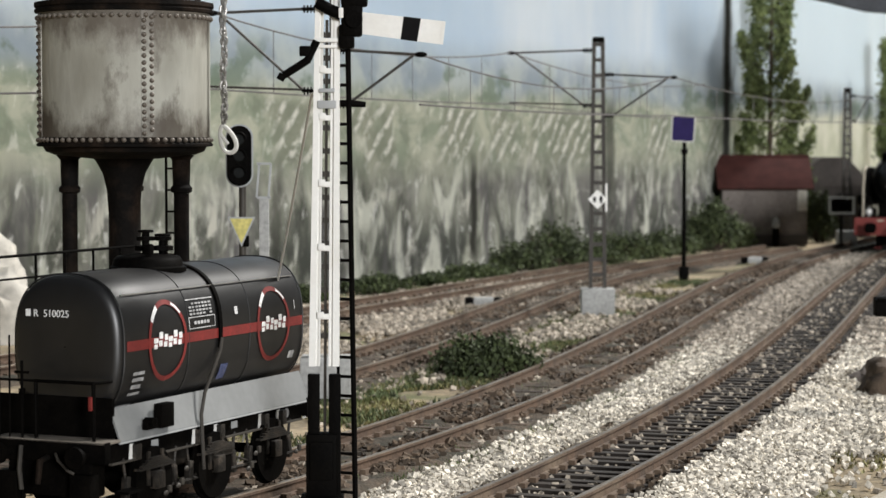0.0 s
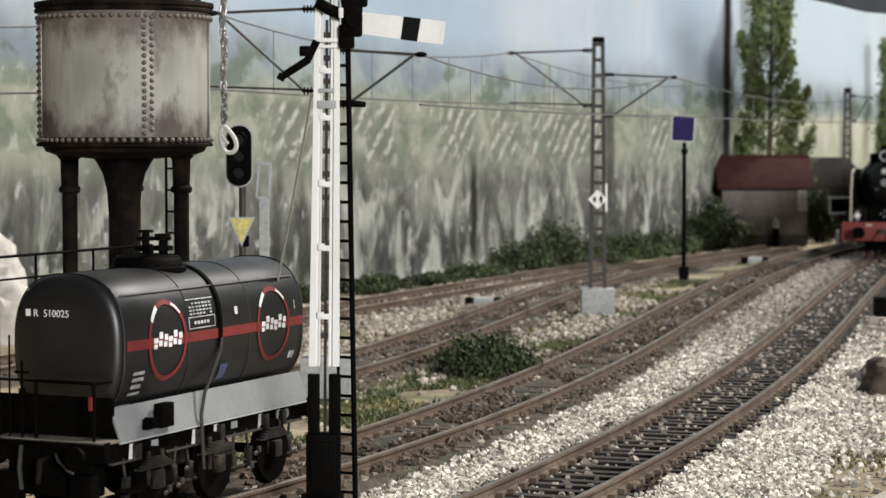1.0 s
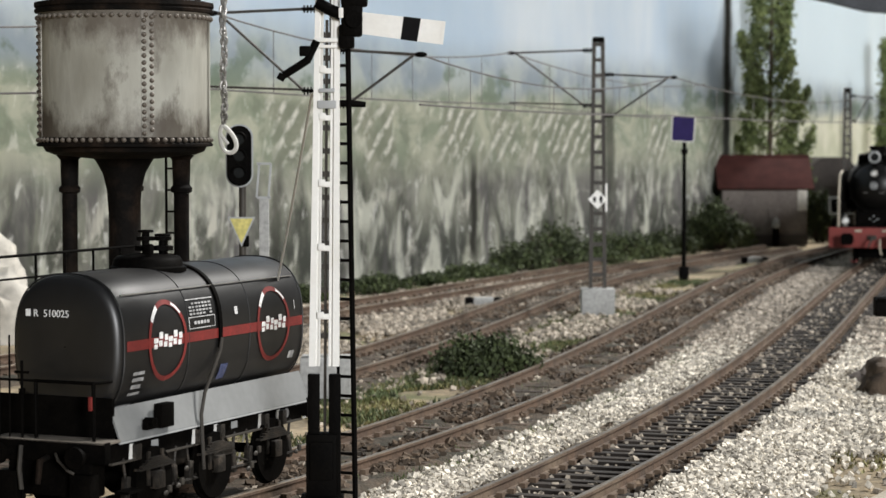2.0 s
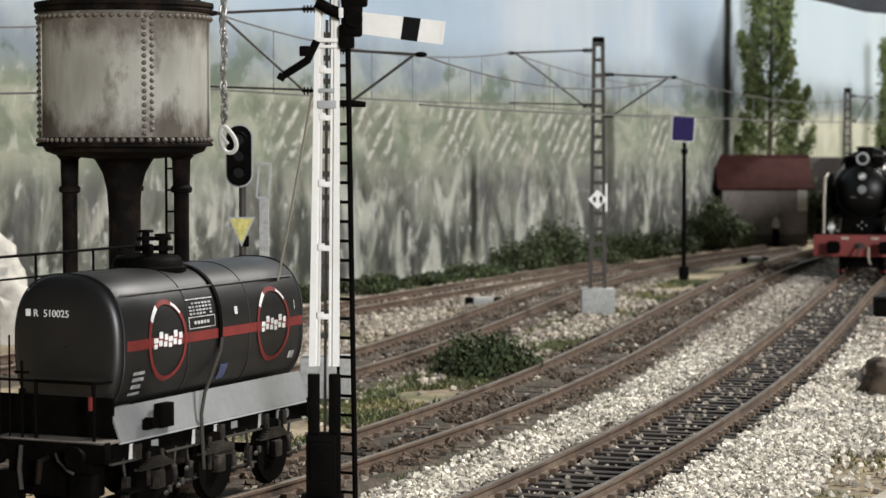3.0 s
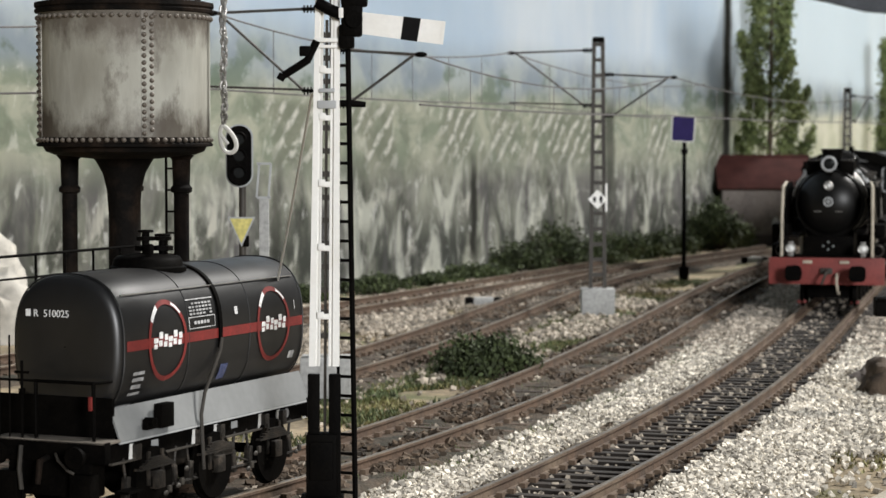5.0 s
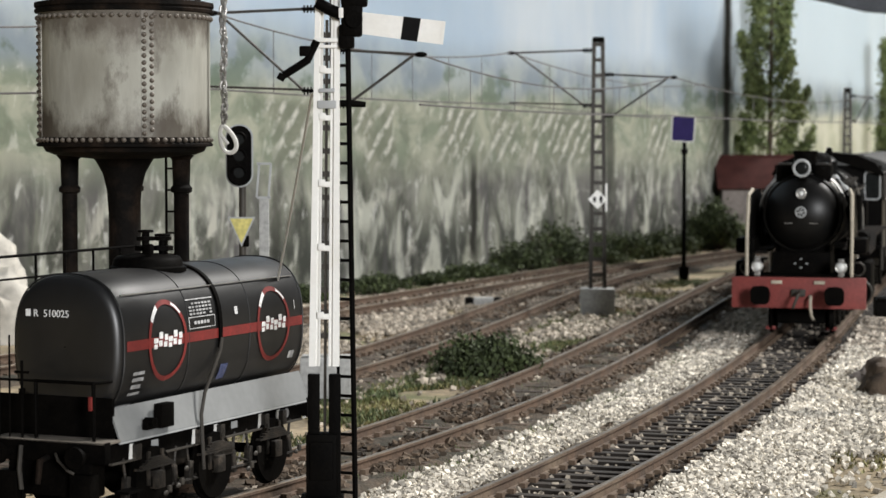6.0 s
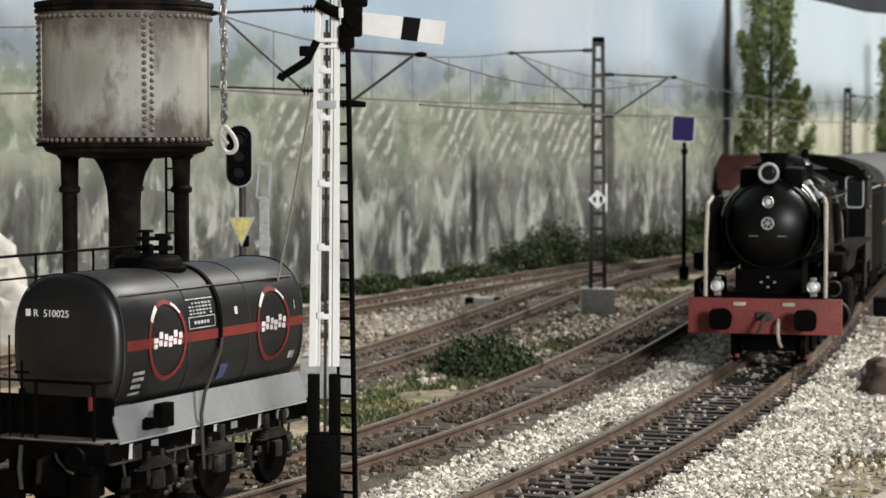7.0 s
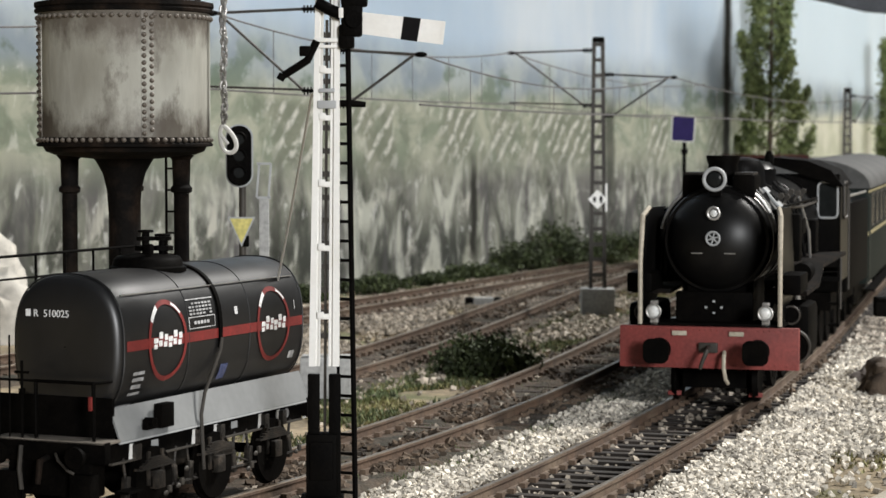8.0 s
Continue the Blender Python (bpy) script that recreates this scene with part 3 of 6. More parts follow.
    # running number on the end plate
    cu = bpy.data.curves.new("number", "FONT")
    cu.body, cu.size, cu.extrude, cu.align_x = "R  510025", 0.125 * S, 0.003 * S, "CENTER"
    cu.materials.append(M["print"])
    tx = new("running_number", cu)
    tx.parent, tx.matrix_basis = tank, at(-0.18, -0.021, 2.51, 0, 90)
    tx["label"] = "white stencilled running number"
    part("number_box", box(B(), -0.52, -0.008, 2.555, 0.06, 0.03, 0.085), "print", tank)
    # strap and discharge pipe
    bm = B()
    g = []
    for i in range(33):
        a = math.pi * (0.62 - i * 0.66 / 32)
        g.append([bm.verts.new(tank_point(2.36 + d, a, o)) for d, o in ((0, 0), (0, 0.028), (0.075, 0.028), (0.075, 0))])
    for a, b in zip(g, g[1:]):
        for i in range(4):
            bm.faces.new((a[i], a[(i + 1) % 4], b[(i + 1) % 4], b[i]))
    part("strap", bm, "matt", w, "black strap over the tank")
    part("discharge_pipe", tube(B(), [(0.82, 2.40, 2.10), (0.82, 2.36, 1.95), (0.79, 2.0, 1.42), (0.82, 1.86, 1.16), (0.84, 1.88, 0.45)], 0.024), "lattice", w, "thin grey pipe")
    part("hand_wire", tube(B(), [tank_point(0.2, angle_at(2.765), 0.02), tank_point(4.6, angle_at(2.765), 0.02)], 0.009, 6), "steel", w, "thin bright hand wire")
    # manhole and valves on top
    dome = part("manhole", lathe(B(), [(0.50, 0), (0.50, 0.05), (0.46, 0.07), (0.44, 0.15), (0.40, 0.19), (0.2, 0.22)], 32, Matrix.Translation((-0.05, 2.0, 2.97))), "matt", w, "black manhole dome")
    for dx, dy, hh in ((-0.08, 0.0, 0.33), (0.1, 0.12, 0.28)):
        bm = B()
        cyl(bm, (dx, 2 + dy, 3.15), (dx, 2 + dy, 3.15 + hh), 0.05)
        cyl(bm, (dx, 2 + dy, 3.23), (dx, 2 + dy, 3.29), 0.14, seg=6)
        cyl(bm, (dx, 2 + dy, 3.36), (dx, 2 + dy, 3.41), 0.12, seg=16)
        ring(bm, (dx, 2 + dy, 3.15 + hh), 0.09, 0.018, "Z", 16, 6)
        part("valve", bm, "matt", dome)
    bm = B()
    box(bm, 0.12, 1.75, 3.26, 0.1, 0.1, 0.14, bevel=0.02)
    part("hinge", bm, "matt", dome)
    # walkway railing on the far side
    rail = part("walkway_railing", tube(B(), [(-0.72, -0.4, 3.24), (-0.72, 2.75, 3.24)], 0.018), "matt", w, "black walkway railing")
    part("lower_rail", tube(B(), [(-0.72, -0.4, 2.96), (-0.72, 2.75, 2.96)], 0.014), "matt", rail)
    for y in (-0.35, 0.45, 1.1, 1.75, 2.4):
        part("post", cyl(B(), (-0.72, y, 2.2 if y > 0 else 1.0), (-0.72, y, 3.24), 0.017, seg=8), "matt", rail)
    # frame
    bm = B()
    for s in (-1, 1):
        box(bm, s * 0.66, 2.28, 0.88, 0.09, 5.1, 0.22, bevel=0.01)
    for y in (0.6, 2.4, 4.2):
        box(bm, 0, y, 0.9, 1.25, 0.12, 0.2)
    box(bm, 0, 2.28, 1.0, 1.3, 5.1, 0.05)
    frame_ob = part("underframe", bm, "matt", w, "black steel underframe")
    for s in (-1, 1):
        bm = B()
        prism(bm, [(s * 0.785, 1.0), (s * 0.80, 1.03), (s * 0.655, 1.43), (s * 0.63, 1.42)], -0.02, 4.84)
        part("side_apron", bm, "apron", w, "pale grey sloping side apron")
    for y in (-0.32, 4.85):
        bm = B()
        box(bm, 0, y, 0.93, 1.62, 0.12, 0.26, bevel=0.012)
        head = part("headstock", bm, "matt", frame_ob)
        for s in (-1, 1):
            d = -1 if y < 0 else 1
            bm = B()
            cyl(bm, (s * 0.55, y, 0.9), (s * 0.55, y + d * 0.3, 0.9), 0.06)
            cyl(bm, (s * 0.55, y + d * 0.28, 0.9), (s * 0.55, y + d * 0.34, 0.9), 0.13, seg=24)
            part("buffer", bm, "matt", w)
    # the platform's lit front edge is put into its paler colour
    part("end_platform", box(B(), 0, -0.2, 1.045, 1.6, 0.36, 0.035, bevel=0.006), "platform", w, "end platform coloured pale for its lit edge")
    part("end_sheet", box(B(), -0.14, 0.0, 1.29, 1.66, 0.05, 0.52, bevel=0.01), "matt", w, "black end sheet")
    # end railing with brake standard
    bm = B()
    for x0, x1 in ((-0.2, 0.62),):
        tube(bm, [(x0, -0.33, 1.05), (x0, -0.33, 1.76), (x1, -0.33, 1.76), (x1, -0.33, 1.05)], 0.022)
    tube(bm, [(-0.2, -0.33, 1.76), (-0.86, -0.33, 1.76), (-0.86, -0.33, 1.05)], 0.016)
    tube(bm, [(-0.58, -0.33, 1.05), (-0.58, -0.33, 2.3)], 0.012)
    tube(bm, [(0.62, -0.33, 1.76), (0.70, -0.05, 1.76)], 0.018)
    part("end_railing", bm, "matt", w, "black end railing")
    # coupler hose and bright fittings under the platform
    part("air_hose", tube(B(), [(-0.36, -0.42, 0.98), (-0.36, -0.46, 0.7), (-0.33, -0.46, 0.45)], 0.03), "lattice", w, "dull grey hose fitting")
    part("coupler_head", tube(B(), [(0.12, -0.4, 0.9), (0.22, -0.5, 0.84), (0.36, -0.5, 0.72), (0.42, -0.46, 0.68)], 0.018), "lattice", w, "dull coupler bar")
    part("lower_step", box(B(), 0.35, -0.4, 0.28, 0.75, 0.16, 0.03, bevel=0.008), "platform", w, "worn step board")
    bm = B()
    tube(bm, [(-0.38, -0.36, 0.3), (-0.38, -0.36, 2.0)], 0.018)
    box(bm, -0.38, -0.36, 1.86, 0.2, 0.03, 0.03)
    box(bm, -0.38, -0.36, 1.62, 0.07, 0.05, 0.09, bevel=0.01)
    part("brake_standard", bm, "matt", w)
    part("tail_lamp", box(B(), 0.60, -0.36, 1.52, 0.045, 0.05, 0.17, bevel=0.01), "red", w, "small red marker lamp")
    # box on the apron, brackets, axles
    bm = B()
    box(bm, 0.80, 0.98, 1.25, 0.12, 0.30, 0.30, bevel=0.012)
    box(bm, 0.82, 0.62, 1.18, 0.08, 0.24, 0.13, bevel=0.015)
    cyl(bm, (0.80, 0.55, 1.22), (0.92, 0.55, 1.22), 0.05)
    part("valve_box", bm, "matt", w, "black valve box on the apron")
    for y in (0.2, 1.7, 2.25, 3.45, 3.95, 4.75):
        bm = B()
        prism(bm, [(0, 0), (0.13, 0), (0.10, 0.2), (0.03, 0.2)], 0, 0.02, Matrix.Translation((0.72, y + 0.1, 0.76)) @ Matrix.Rotation(math.pi / 2, 4, "Z"))
        part("bracket", bm, "white", w, "white enamel bracket")
        part("bracket_wedge", box(B(), 0.735, y + 0.23, 0.86, 0.10, 0.12, 0.19, bevel=0.015), "grime", w, "black bracket casting")
    for y in (0.9, 2.9, 4.3):
        part("frame_plate", box(B(), 0.712, y, 0.9, 0.006, 0.16, 0.09), "panelgrey", w, "small pale plate")
    # the lit edge of the sole bar, put in as a lighter strip
    part("sole_bar_flange", box(B(), 0.735, 2.3, 0.765, 0.06, 4.9, 0.022, bevel=0.004), "lattice", w, "lower flange paled for its lit edge")
    part("flange_edge", box(B(), 0.79, 2.4, 1.012, 0.025, 4.86, 0.022), "panelgrey", w, "pale apron lip")
    part("round_badge", cyl(B(), (0.705, 4.36, 0.89), (0.716, 4.36, 0.89), 0.065, seg=20), "faded", w, "round pale badge")
    for y, z in ((0.95, 0.28), (1.25, 0.33), (1.45, 0.52), (3.05, 0.3), (3.25, 0.48), (4.4, 0.36)):
        bm = B()
        ball(bm, (0.84, y, z), 0.035, (0.7, 1.4, 1.0), 10, 6)
        box(bm, 0.84, y + 0.09, z + 0.04, 0.04, 0.07, 0.09, bevel=0.012)
        part("valve_fitting", bm, "lattice", w, "small grey fitting")
    for k, y in enumerate((0.8, 2.3, 3.85)):
        bm = B()
        for s in (-1, 1):
            cyl(bm, (s * 0.69, y, 0.45), (s * 0.77, y, 0.45), 0.43, seg=32)
            cyl(bm, (s * 0.67, y, 0.45), (s * 0.70, y, 0.45), 0.47, seg=32)
            cyl(bm, (s * 0.77, y, 0.45), (s * 0.80, y, 0.45), 0.12, seg=16)
        cyl(bm, (-0.7, y, 0.45), (0.7, y, 0.45), 0.07)
        part("wheelset", bm, "matt", w, "black disc wheelset")
        for s in (-1, 1):
            bm = B()
            box(bm, s * 0.80, y, 0.47, 0.14, 0.2, 0.22, bevel=0.02)
            for q in (-1, 1):
                box(bm, s * 0.77, y + q * 0.16, 0.62, 0.05, 0.06, 0.42)
            part("axlebox", bm, "grime", w)
            bm = B()
            for i in range(5):
                box(bm, s * 0.78, y, 0.63 + i * 0.028, 0.08, 0.85 - i * 0.13, 0.024)
            part("leaf_spring", bm, "grime", w)
            for q in (-1, 1):
                bm = B()
                box(bm, s * 0.70, y + q * 0.56, 0.42, 0.09, 0.09, 0.3, Matrix.Rotation(q * 0.15, 4, "X"), 0.015)
                tube(bm, [(s * 0.70, y + q * 0.56, 0.5), (s * 0.70, y + q * 0.62, 0.8)], 0.02, 6)
                part("brake_block", bm, "grime", w)
    bm = B()
    tube(bm, [(0.74, 0.5, 0.34), (0.74, 4.5, 0.34)], 0.02, 6)
    tube(bm, [(0.72, 1.7, 0.3), (0.72, 2.4, 0.62), (0.72, 3.3, 0.36)], 0.018, 6)
    box(bm, 0.74, 2.5, 0.62, 0.1, 0.5, 0.16, bevel=0.02)
    cyl(bm, (0.35, 2.0, 0.62), (0.35, 2.9, 0.62), 0.17, seg=20)
    part("brake_rigging", bm, "grime", w, "grimy brake rods and cylinder")
    part("step", box(B(), 0.83, 0.12, 0.42, 0.2, 0.36, 0.03), "matt", w)
    # black boxes added to close the lit gaps in the dark under the platform
    part("drawgear_box", box(B(), 0, -0.2, 0.6, 1.2, 0.3, 0.45, bevel=0.03), "matt", w)
    part("end_step", box(B(), -0.55, -0.36, 0.42, 0.3, 0.2, 0.5, bevel=0.02), "matt", w)
    part("end_step", box(B(), 0.5, -0.36, 0.42, 0.3, 0.2, 0.5, bevel=0.02), "matt", w)
    part("coupling", tube(B(), [(0, -0.38, 0.85), (0, -0.55, 0.82), (0, -0.6, 0.55)], 0.035), "rusty", w)
    return w


tank_wagon()


# ---- water tower ----
def water_tower():
    w = thing("water_tower", "riveted weathered zinc water tower on dark iron legs", "water tower", -4.775, 34.0, BED, 0)
    z0 = -BED
    R = 1.275
    tank = part("tank", lathe(B(), [(0.6, 4.60), (R - 0.05, 4.62), (R, 4.66), (R, 6.62), (R + 0.02, 6.66), (R - 0.08, 6.7), (R - 0.10, 6.2), (0.2, 6.2)], 72, Matrix.Translation((0, 0, z0))), "tower", w, "weathered grey tank shell")
    part("top_rim", lathe(B(), [(R + 0.005, 6.58), (R + 0.05, 6.59), (R + 0.06, 6.63), (R + 0.035, 6.655), (R + 0.06, 6.68), (R + 0.055, 6.74), (R - 0.04, 6.76), (R - 0.1, 6.62)], 72, Matrix.Translation((0, 0, z0))), "rusty", tank, "dark rolled rim")
    part("bottom_angle", lathe(B(), [(R - 0.05, 4.60), (R + 0.035, 4.605), (R + 0.04, 4.64), (R + 0.012, 4.66), (R + 0.010, 4.74), (R - 0.05, 4.74)], 72, Matrix.Translation((0, 0, z0))), "rusty", tank, "dark bottom angle ring")
    part("base_plate", lathe(B(), [(0.5, 4.42), (1.05, 4.48), (1.18, 4.53), (1.22, 4.60), (0.5, 4.61)], 64, Matrix.Translation((0, 0, z0))), "rusty", tank)
    # rivets
    head = B()
    bmesh.ops.create_icosphere(head, subdivisions=2, radius=0.038)
    proto = mesh_of("rivet", head, "rivet", True)

    def rivet(a, z):
        ob = new("rivet", proto)
        ob.parent = tank
        ob.matrix_basis = at(math.sin(a) * (R + 0.012), -math.cos(a) * (R + 0.012), z + z0)

    for i in range(66):
        a = 2 * math.pi * i / 66
        rivet(a, 6.51)
        rivet(a + 0.03, 4.70)
    for seam in (-68, 23, 113, 203):
        a = radians(seam)
        bm = B()
        g = [[bm.verts.new((math.sin(a + d) * (R + o), -math.cos(a + d) * (R + o), z + z0)) for d, o in ((-0.075, 0), (-0.075, 0.012), (0.075, 0.012), (0.075, 0))] for z in (4.74, 6.58)]
        for i in range(4):
            bm.faces.new((g[0][i], g[0][(i + 1) % 4], g[1][(i + 1) % 4], g[1][i]))
        part("seam_strip", bm, "tower", tank)
        if seam < 90:
            for k in range(17):
                rivet(a - 0.045, 4.80 + k * 0.102)
                rivet(a + 0.045, 4.85 + k * 0.102)
    part("riser_column", lathe(B(), [(0.42, -z0), (0.42, 0.2), (0.25, 0.3), (0.235, 3.6), (0.26, 3.95), (0.32, 4.2), (0.42, 4.38), (0.50, 4.48), (0.3, 4.5)], 32, Matrix.Translation((-0.02, 0, z0))), "rusty", w, "flared dark riser column")
    for x, y in ((-0.84, 0.0), (0.84, 0.0), (0.0, 0.84)):
        bm = lathe(B(), [(0.2, -z0), (0.2, 0.1), (0.115, 0.16), (0.115, 3.9), (0.16, 3.92), (0.165, 3.98), (0.13, 4.02), (0.14, 4.4), (0.2, 4.47), (0.1, 4.49)], 16, Matrix.Translation((x, y, z0)))
        part("leg", bm, "rusty", w, "rust-streaked cast iron leg")
    lad = part("ladder", tube(B(), [(0.52, 0.75, z0 + 0.0), (0.52, 0.75, z0 + 4.5)], 0.022, 6), "rusty", w, "iron ladder")
    part("stile", tube(B(), [(0.78, 0.75, z0 + 0.0), (0.78, 0.75, z0 + 4.5)], 0.022, 6), "rusty", lad)
    for k in range(13):
        part("rung", tube(B(), [(0.52, 0.75, z0 + 0.3 + k * 0.33), (0.78, 0.75, z0 + 0.3 + k * 0.33)], 0.016, 6), "rusty", lad)
    # bracket above, from which the chain hangs
    part("chain_bracket", tube(B(), [(1.1, 0, z0 + 6.7), (1.1, 0, z0 + 7.15), (1.58, 0, z0 + 7.15)], 0.045), "rusty", w, "iron bracket arm")
    return w


water_tower()


def chain():
    """A bright twisted chain with an open end link."""
    c = thing("chain", "bright steel chain with an open end link", "chain", -3.29, 34.0, 7.14)
    z, k = 0.0, 0
    bm = B()
    for i in range(10):
        a = 2 * math.pi * i / 10
        b = 2 * math.pi * (i + 1) / 10
        cyl(bm, (0.045 * math.cos(a), 0, 0.07 * math.sin(a)), (0.045 * math.cos(b), 0, 0.07 * math.sin(b)), 0.02, seg=6)
    link = mesh_of("link", bm, "steel", True)
    while z > -2.17:
        ob = new("link", link)
        ob.parent = c
        ob.matrix_basis = at(0.012 * math.sin(k * 0.5), 0, z - 0.03, 38 + 74 * k, 0, 12)
        z -= 0.066
        k += 1
    pts = []
    for i in range(25):
        a = 2 * math.pi * i / 24
        across, along = 0.105 * math.sin(a) * (1 - 0.35 * math.cos(a)), -0.20 + 0.21 * math.cos(a)
        pts.append((across * 0.93 - along * 0.34 - 0.02, 0, -2.24 + across * 0.34 + along * 0.94))
    part("end_link", tube(B(), pts, 0.034), "white", c, "pale open end link")
    part("pin", tube(B(), [(-0.05, -0.01, -2.36), (0.06, -0.01, -2.5)], 0.03), "white", c)


chain()


# ---- semaphore ----
def semaphore():
    w = thing("semaphore_signal", "white lattice semaphore post with black foot and white arm", "signal", -1.53, 29.0, BED)
    z0 = -BED
    for s in (-1, 1):
        bm = B()
        m = []
        for z, off, k in ((1.76, 0.125, 0.066), (6.0, 0.105, 0.052), (6.75, 0.10, 0.05)):
            m.append([bm.verts.new((s * off + s * dx * k + (z - 1.76) * 0.012, dy * 0.07, z + z0)) for dx, dy in ((1.05, -1), (-0.25, -1), (-0.25, -0.5), (-0.75, -0.5), (-0.75, -0.8), (-1.05, -0.8), (-1.05, 0.75), (-0.55, 1), (1.05, 1))])
        for a, b in zip(m, m[1:]):
            for i in range(9):
                bm.faces.new((a[i], a[(i + 1) % 9], b[(i + 1) % 9], b[i]))
        bm.faces.new(m[0])
        bm.faces.new(m[-1])
        part("post_channel", bm, "white", w, "white painted channel")
        bm = B()
        box(bm, s * 0.135, 0, 0.88 + z0 / 2 - 0.15 + z0 / 2, 0.15, 0.16, 1.85, bevel=0.012)
        part("foot_channel", bm, "matt", w, "black painted foot")
    for k, z in enumerate((2.4, 3.28, 4.1, 4.95, 5.55)):
        dx = (z - 1.76) * 0.012
        bm = box(B(), dx, 0.0, z + z0, 0.17, 0.11, 0.07, bevel=0.01)
        box(bm, dx - 0.05, -0.055, z + z0 + 0.02, 0.09, 0.05, 0.09, bevel=0.015)
        part("batten", bm, "white", w)
    # a dark rod runs between the channels
    part("pull_rod", tube(B(), [(0.0, 0.03, z0 + 0.4), (0.045, 0.03, z0 + 6.2)], 0.02, 6), "lattice", w, "thin dark pull rod")
    bm = B()
    box(bm, -0.03, 0, 0.42 + z0, 0.40, 0.34, 0.95, bevel=0.03)
    box(bm, -0.03, -0.16, 0.55 + z0, 0.30, 0.08, 0.5, bevel=0.02)
    box(bm, -0.03, 0, -0.1 + z0, 0.55, 0.5, 0.38, bevel=0.03)
    part("foot_box", bm, "matt", w, "black cast foot box")
    bm = B()
    box(bm, 0.05, 0, 5.94 + z0, 0.34, 0.2, 0.05, bevel=0.01)
    box(bm, 0.05, 0, 5.86 + z0, 0.30, 0.18, 0.04, bevel=0.01)
    part("cap_plate", bm, "white", w)
    bm = B()
    box(bm, 0.045, -0.03, 5.12 + z0, 0.24, 0.12, 0.10, bevel=0.01)
    box(bm, 0.045, -0.05, 5.30 + z0, 0.20, 0.10, 0.05, bevel=0.01)
    part("bracket_plate", bm, "panelgrey", w)
    # arm and its bearing
    arm = part("arm", prism(B(), [(0.46, 6.02), (1.49, 5.885), (1.525, 6.18), (0.50, 6.295)], -0.13, -0.10, Matrix.Translation((0, 0, z0))), "white", w, "white signal arm with a black band")
    part("arm_band", prism(B(), [(0.99, 5.945), (1.20, 5.918), (1.25, 6.213), (1.03, 6.238)], -0.136, -0.128, Matrix.Translation((0, 0, z0))), "black", arm, "black band")
    part("arm_edge", prism(B(), [(1.49, 5.885), (1.53, 5.88), (1.565, 6.175), (1.525, 6.18)], -0.14, -0.09, Matrix.Translation((0, 0, z0))), "white", arm)
    bm = B()
    box(bm, 0.37, -0.08, 6.23 + z0, 0.27, 0.2, 0.5, bevel=0.05)
    box(bm, 0.40, -0.1, 6.44 + z0, 0.34, 0.18, 0.16, bevel=0.04)
    box(bm, 0.30, -0.08, 5.98 + z0, 0.20, 0.14, 0.3, bevel=0.03)
    cyl(bm, (0.4, -0.22, 6.2 + z0), (0.4, 0.1, 6.2 + z0), 0.11, seg=18)
    part("spectacle_casting", bm, "matt", w, "black arm bearing and lamp case")
    bm = B()
    tube(bm, [(-0.08, -0.12, 6.42 + z0), (0.08, -0.12, 6.33 + z0), (0.24, -0.12, 6.26 + z0)], 0.075, 10)
    part("crank_arm", bm, "matt", w)
    part("crank_tip", box(B(), 0.235, -0.18, 6.28 + z0, 0.06, 0.06, 0.13, bevel=0.01), "white", w)
    bm = B()
    tube(bm, [(-0.08, -0.1, 5.93 + z0), (-0.20, -0.1, 5.68 + z0), (-0.50, -0.1, 5.49 + z0)], 0.05, 8)
    box(bm, -0.22, -0.1, 5.80 + z0, 0.16, 0.09, 0.13, bevel=0.02)
    box(bm, -0.53, -0.1, 5.47 + z0, 0.1, 0.07, 0.09, Matrix.Rotation(0.5, 4, "Y"), 0.01)
    part("balance_lever", bm, "matt", w, "black balance lever")
    bm = B()
    cyl(bm, (0.32, 0, 5.14 + z0), (0.54, 0, 5.12 + z0), 0.05, 0.035, 10)
    box(bm, 0.27, 0, 5.15 + z0, 0.12, 0.08, 0.06, bevel=0.01)
    part("lamp_stub", bm, "matt", w)
    # ladder
    lad = part("ladder", tube(B(), [(0.40, -0.02, z0 - 0.05), (0.31, -0.02, z0 + 6.2)], 0.035, 8), "matt", w, "black iron ladder")
    part("stile", tube(B(), [(0.17, 0.1, z0 - 0.05), (0.19, 0.1, z0 + 6.2)], 0.02, 8), "matt", lad)
    for k in range(25):
        z = 0.12 + k * 0.25
        part("rung", tube(B(), [(0.17 + z * 0.003, 0.08, z0 + z), (0.395 - z * 0.0145, -0.02, z0 + z)], 0.022, 6), "matt", lad)
    return w


semaphore()


def guy_rope():
    bm = B()
    a, b = Vector((-1.68, 29.05, 5.27)), Vector((-3.15, 34.2, BED))
    pts = [a.lerp(b, i / 12) + Vector((0, 0, -0.25 * math.sin(math.pi * i / 12))) for i in range(13)]
    tube(bm, [p * grow(p.y) for p in pts], 0.017, 6)
    tagged(part("guy_rope", bm, "white"), "thin pale stay rope from the semaphore to ground", "rope")


guy_rope()


# ---- colour light signal and frame sign ----
def rounded(w, h, r, n=8):
    out = []
    for cx, cz, a0 in ((w / 2 - r, h / 2 - r, 0), (-w / 2 + r, h / 2 - r, 90), (-w / 2 + r, -h / 2 + r, 180), (w / 2 - r, -h / 2 + r, 270)):
        for i in range(n + 1):
            a = radians(a0 + 90 * i / n)
            out.append((cx + r * math.cos(a), cz + r * math.sin(a)))
    return out


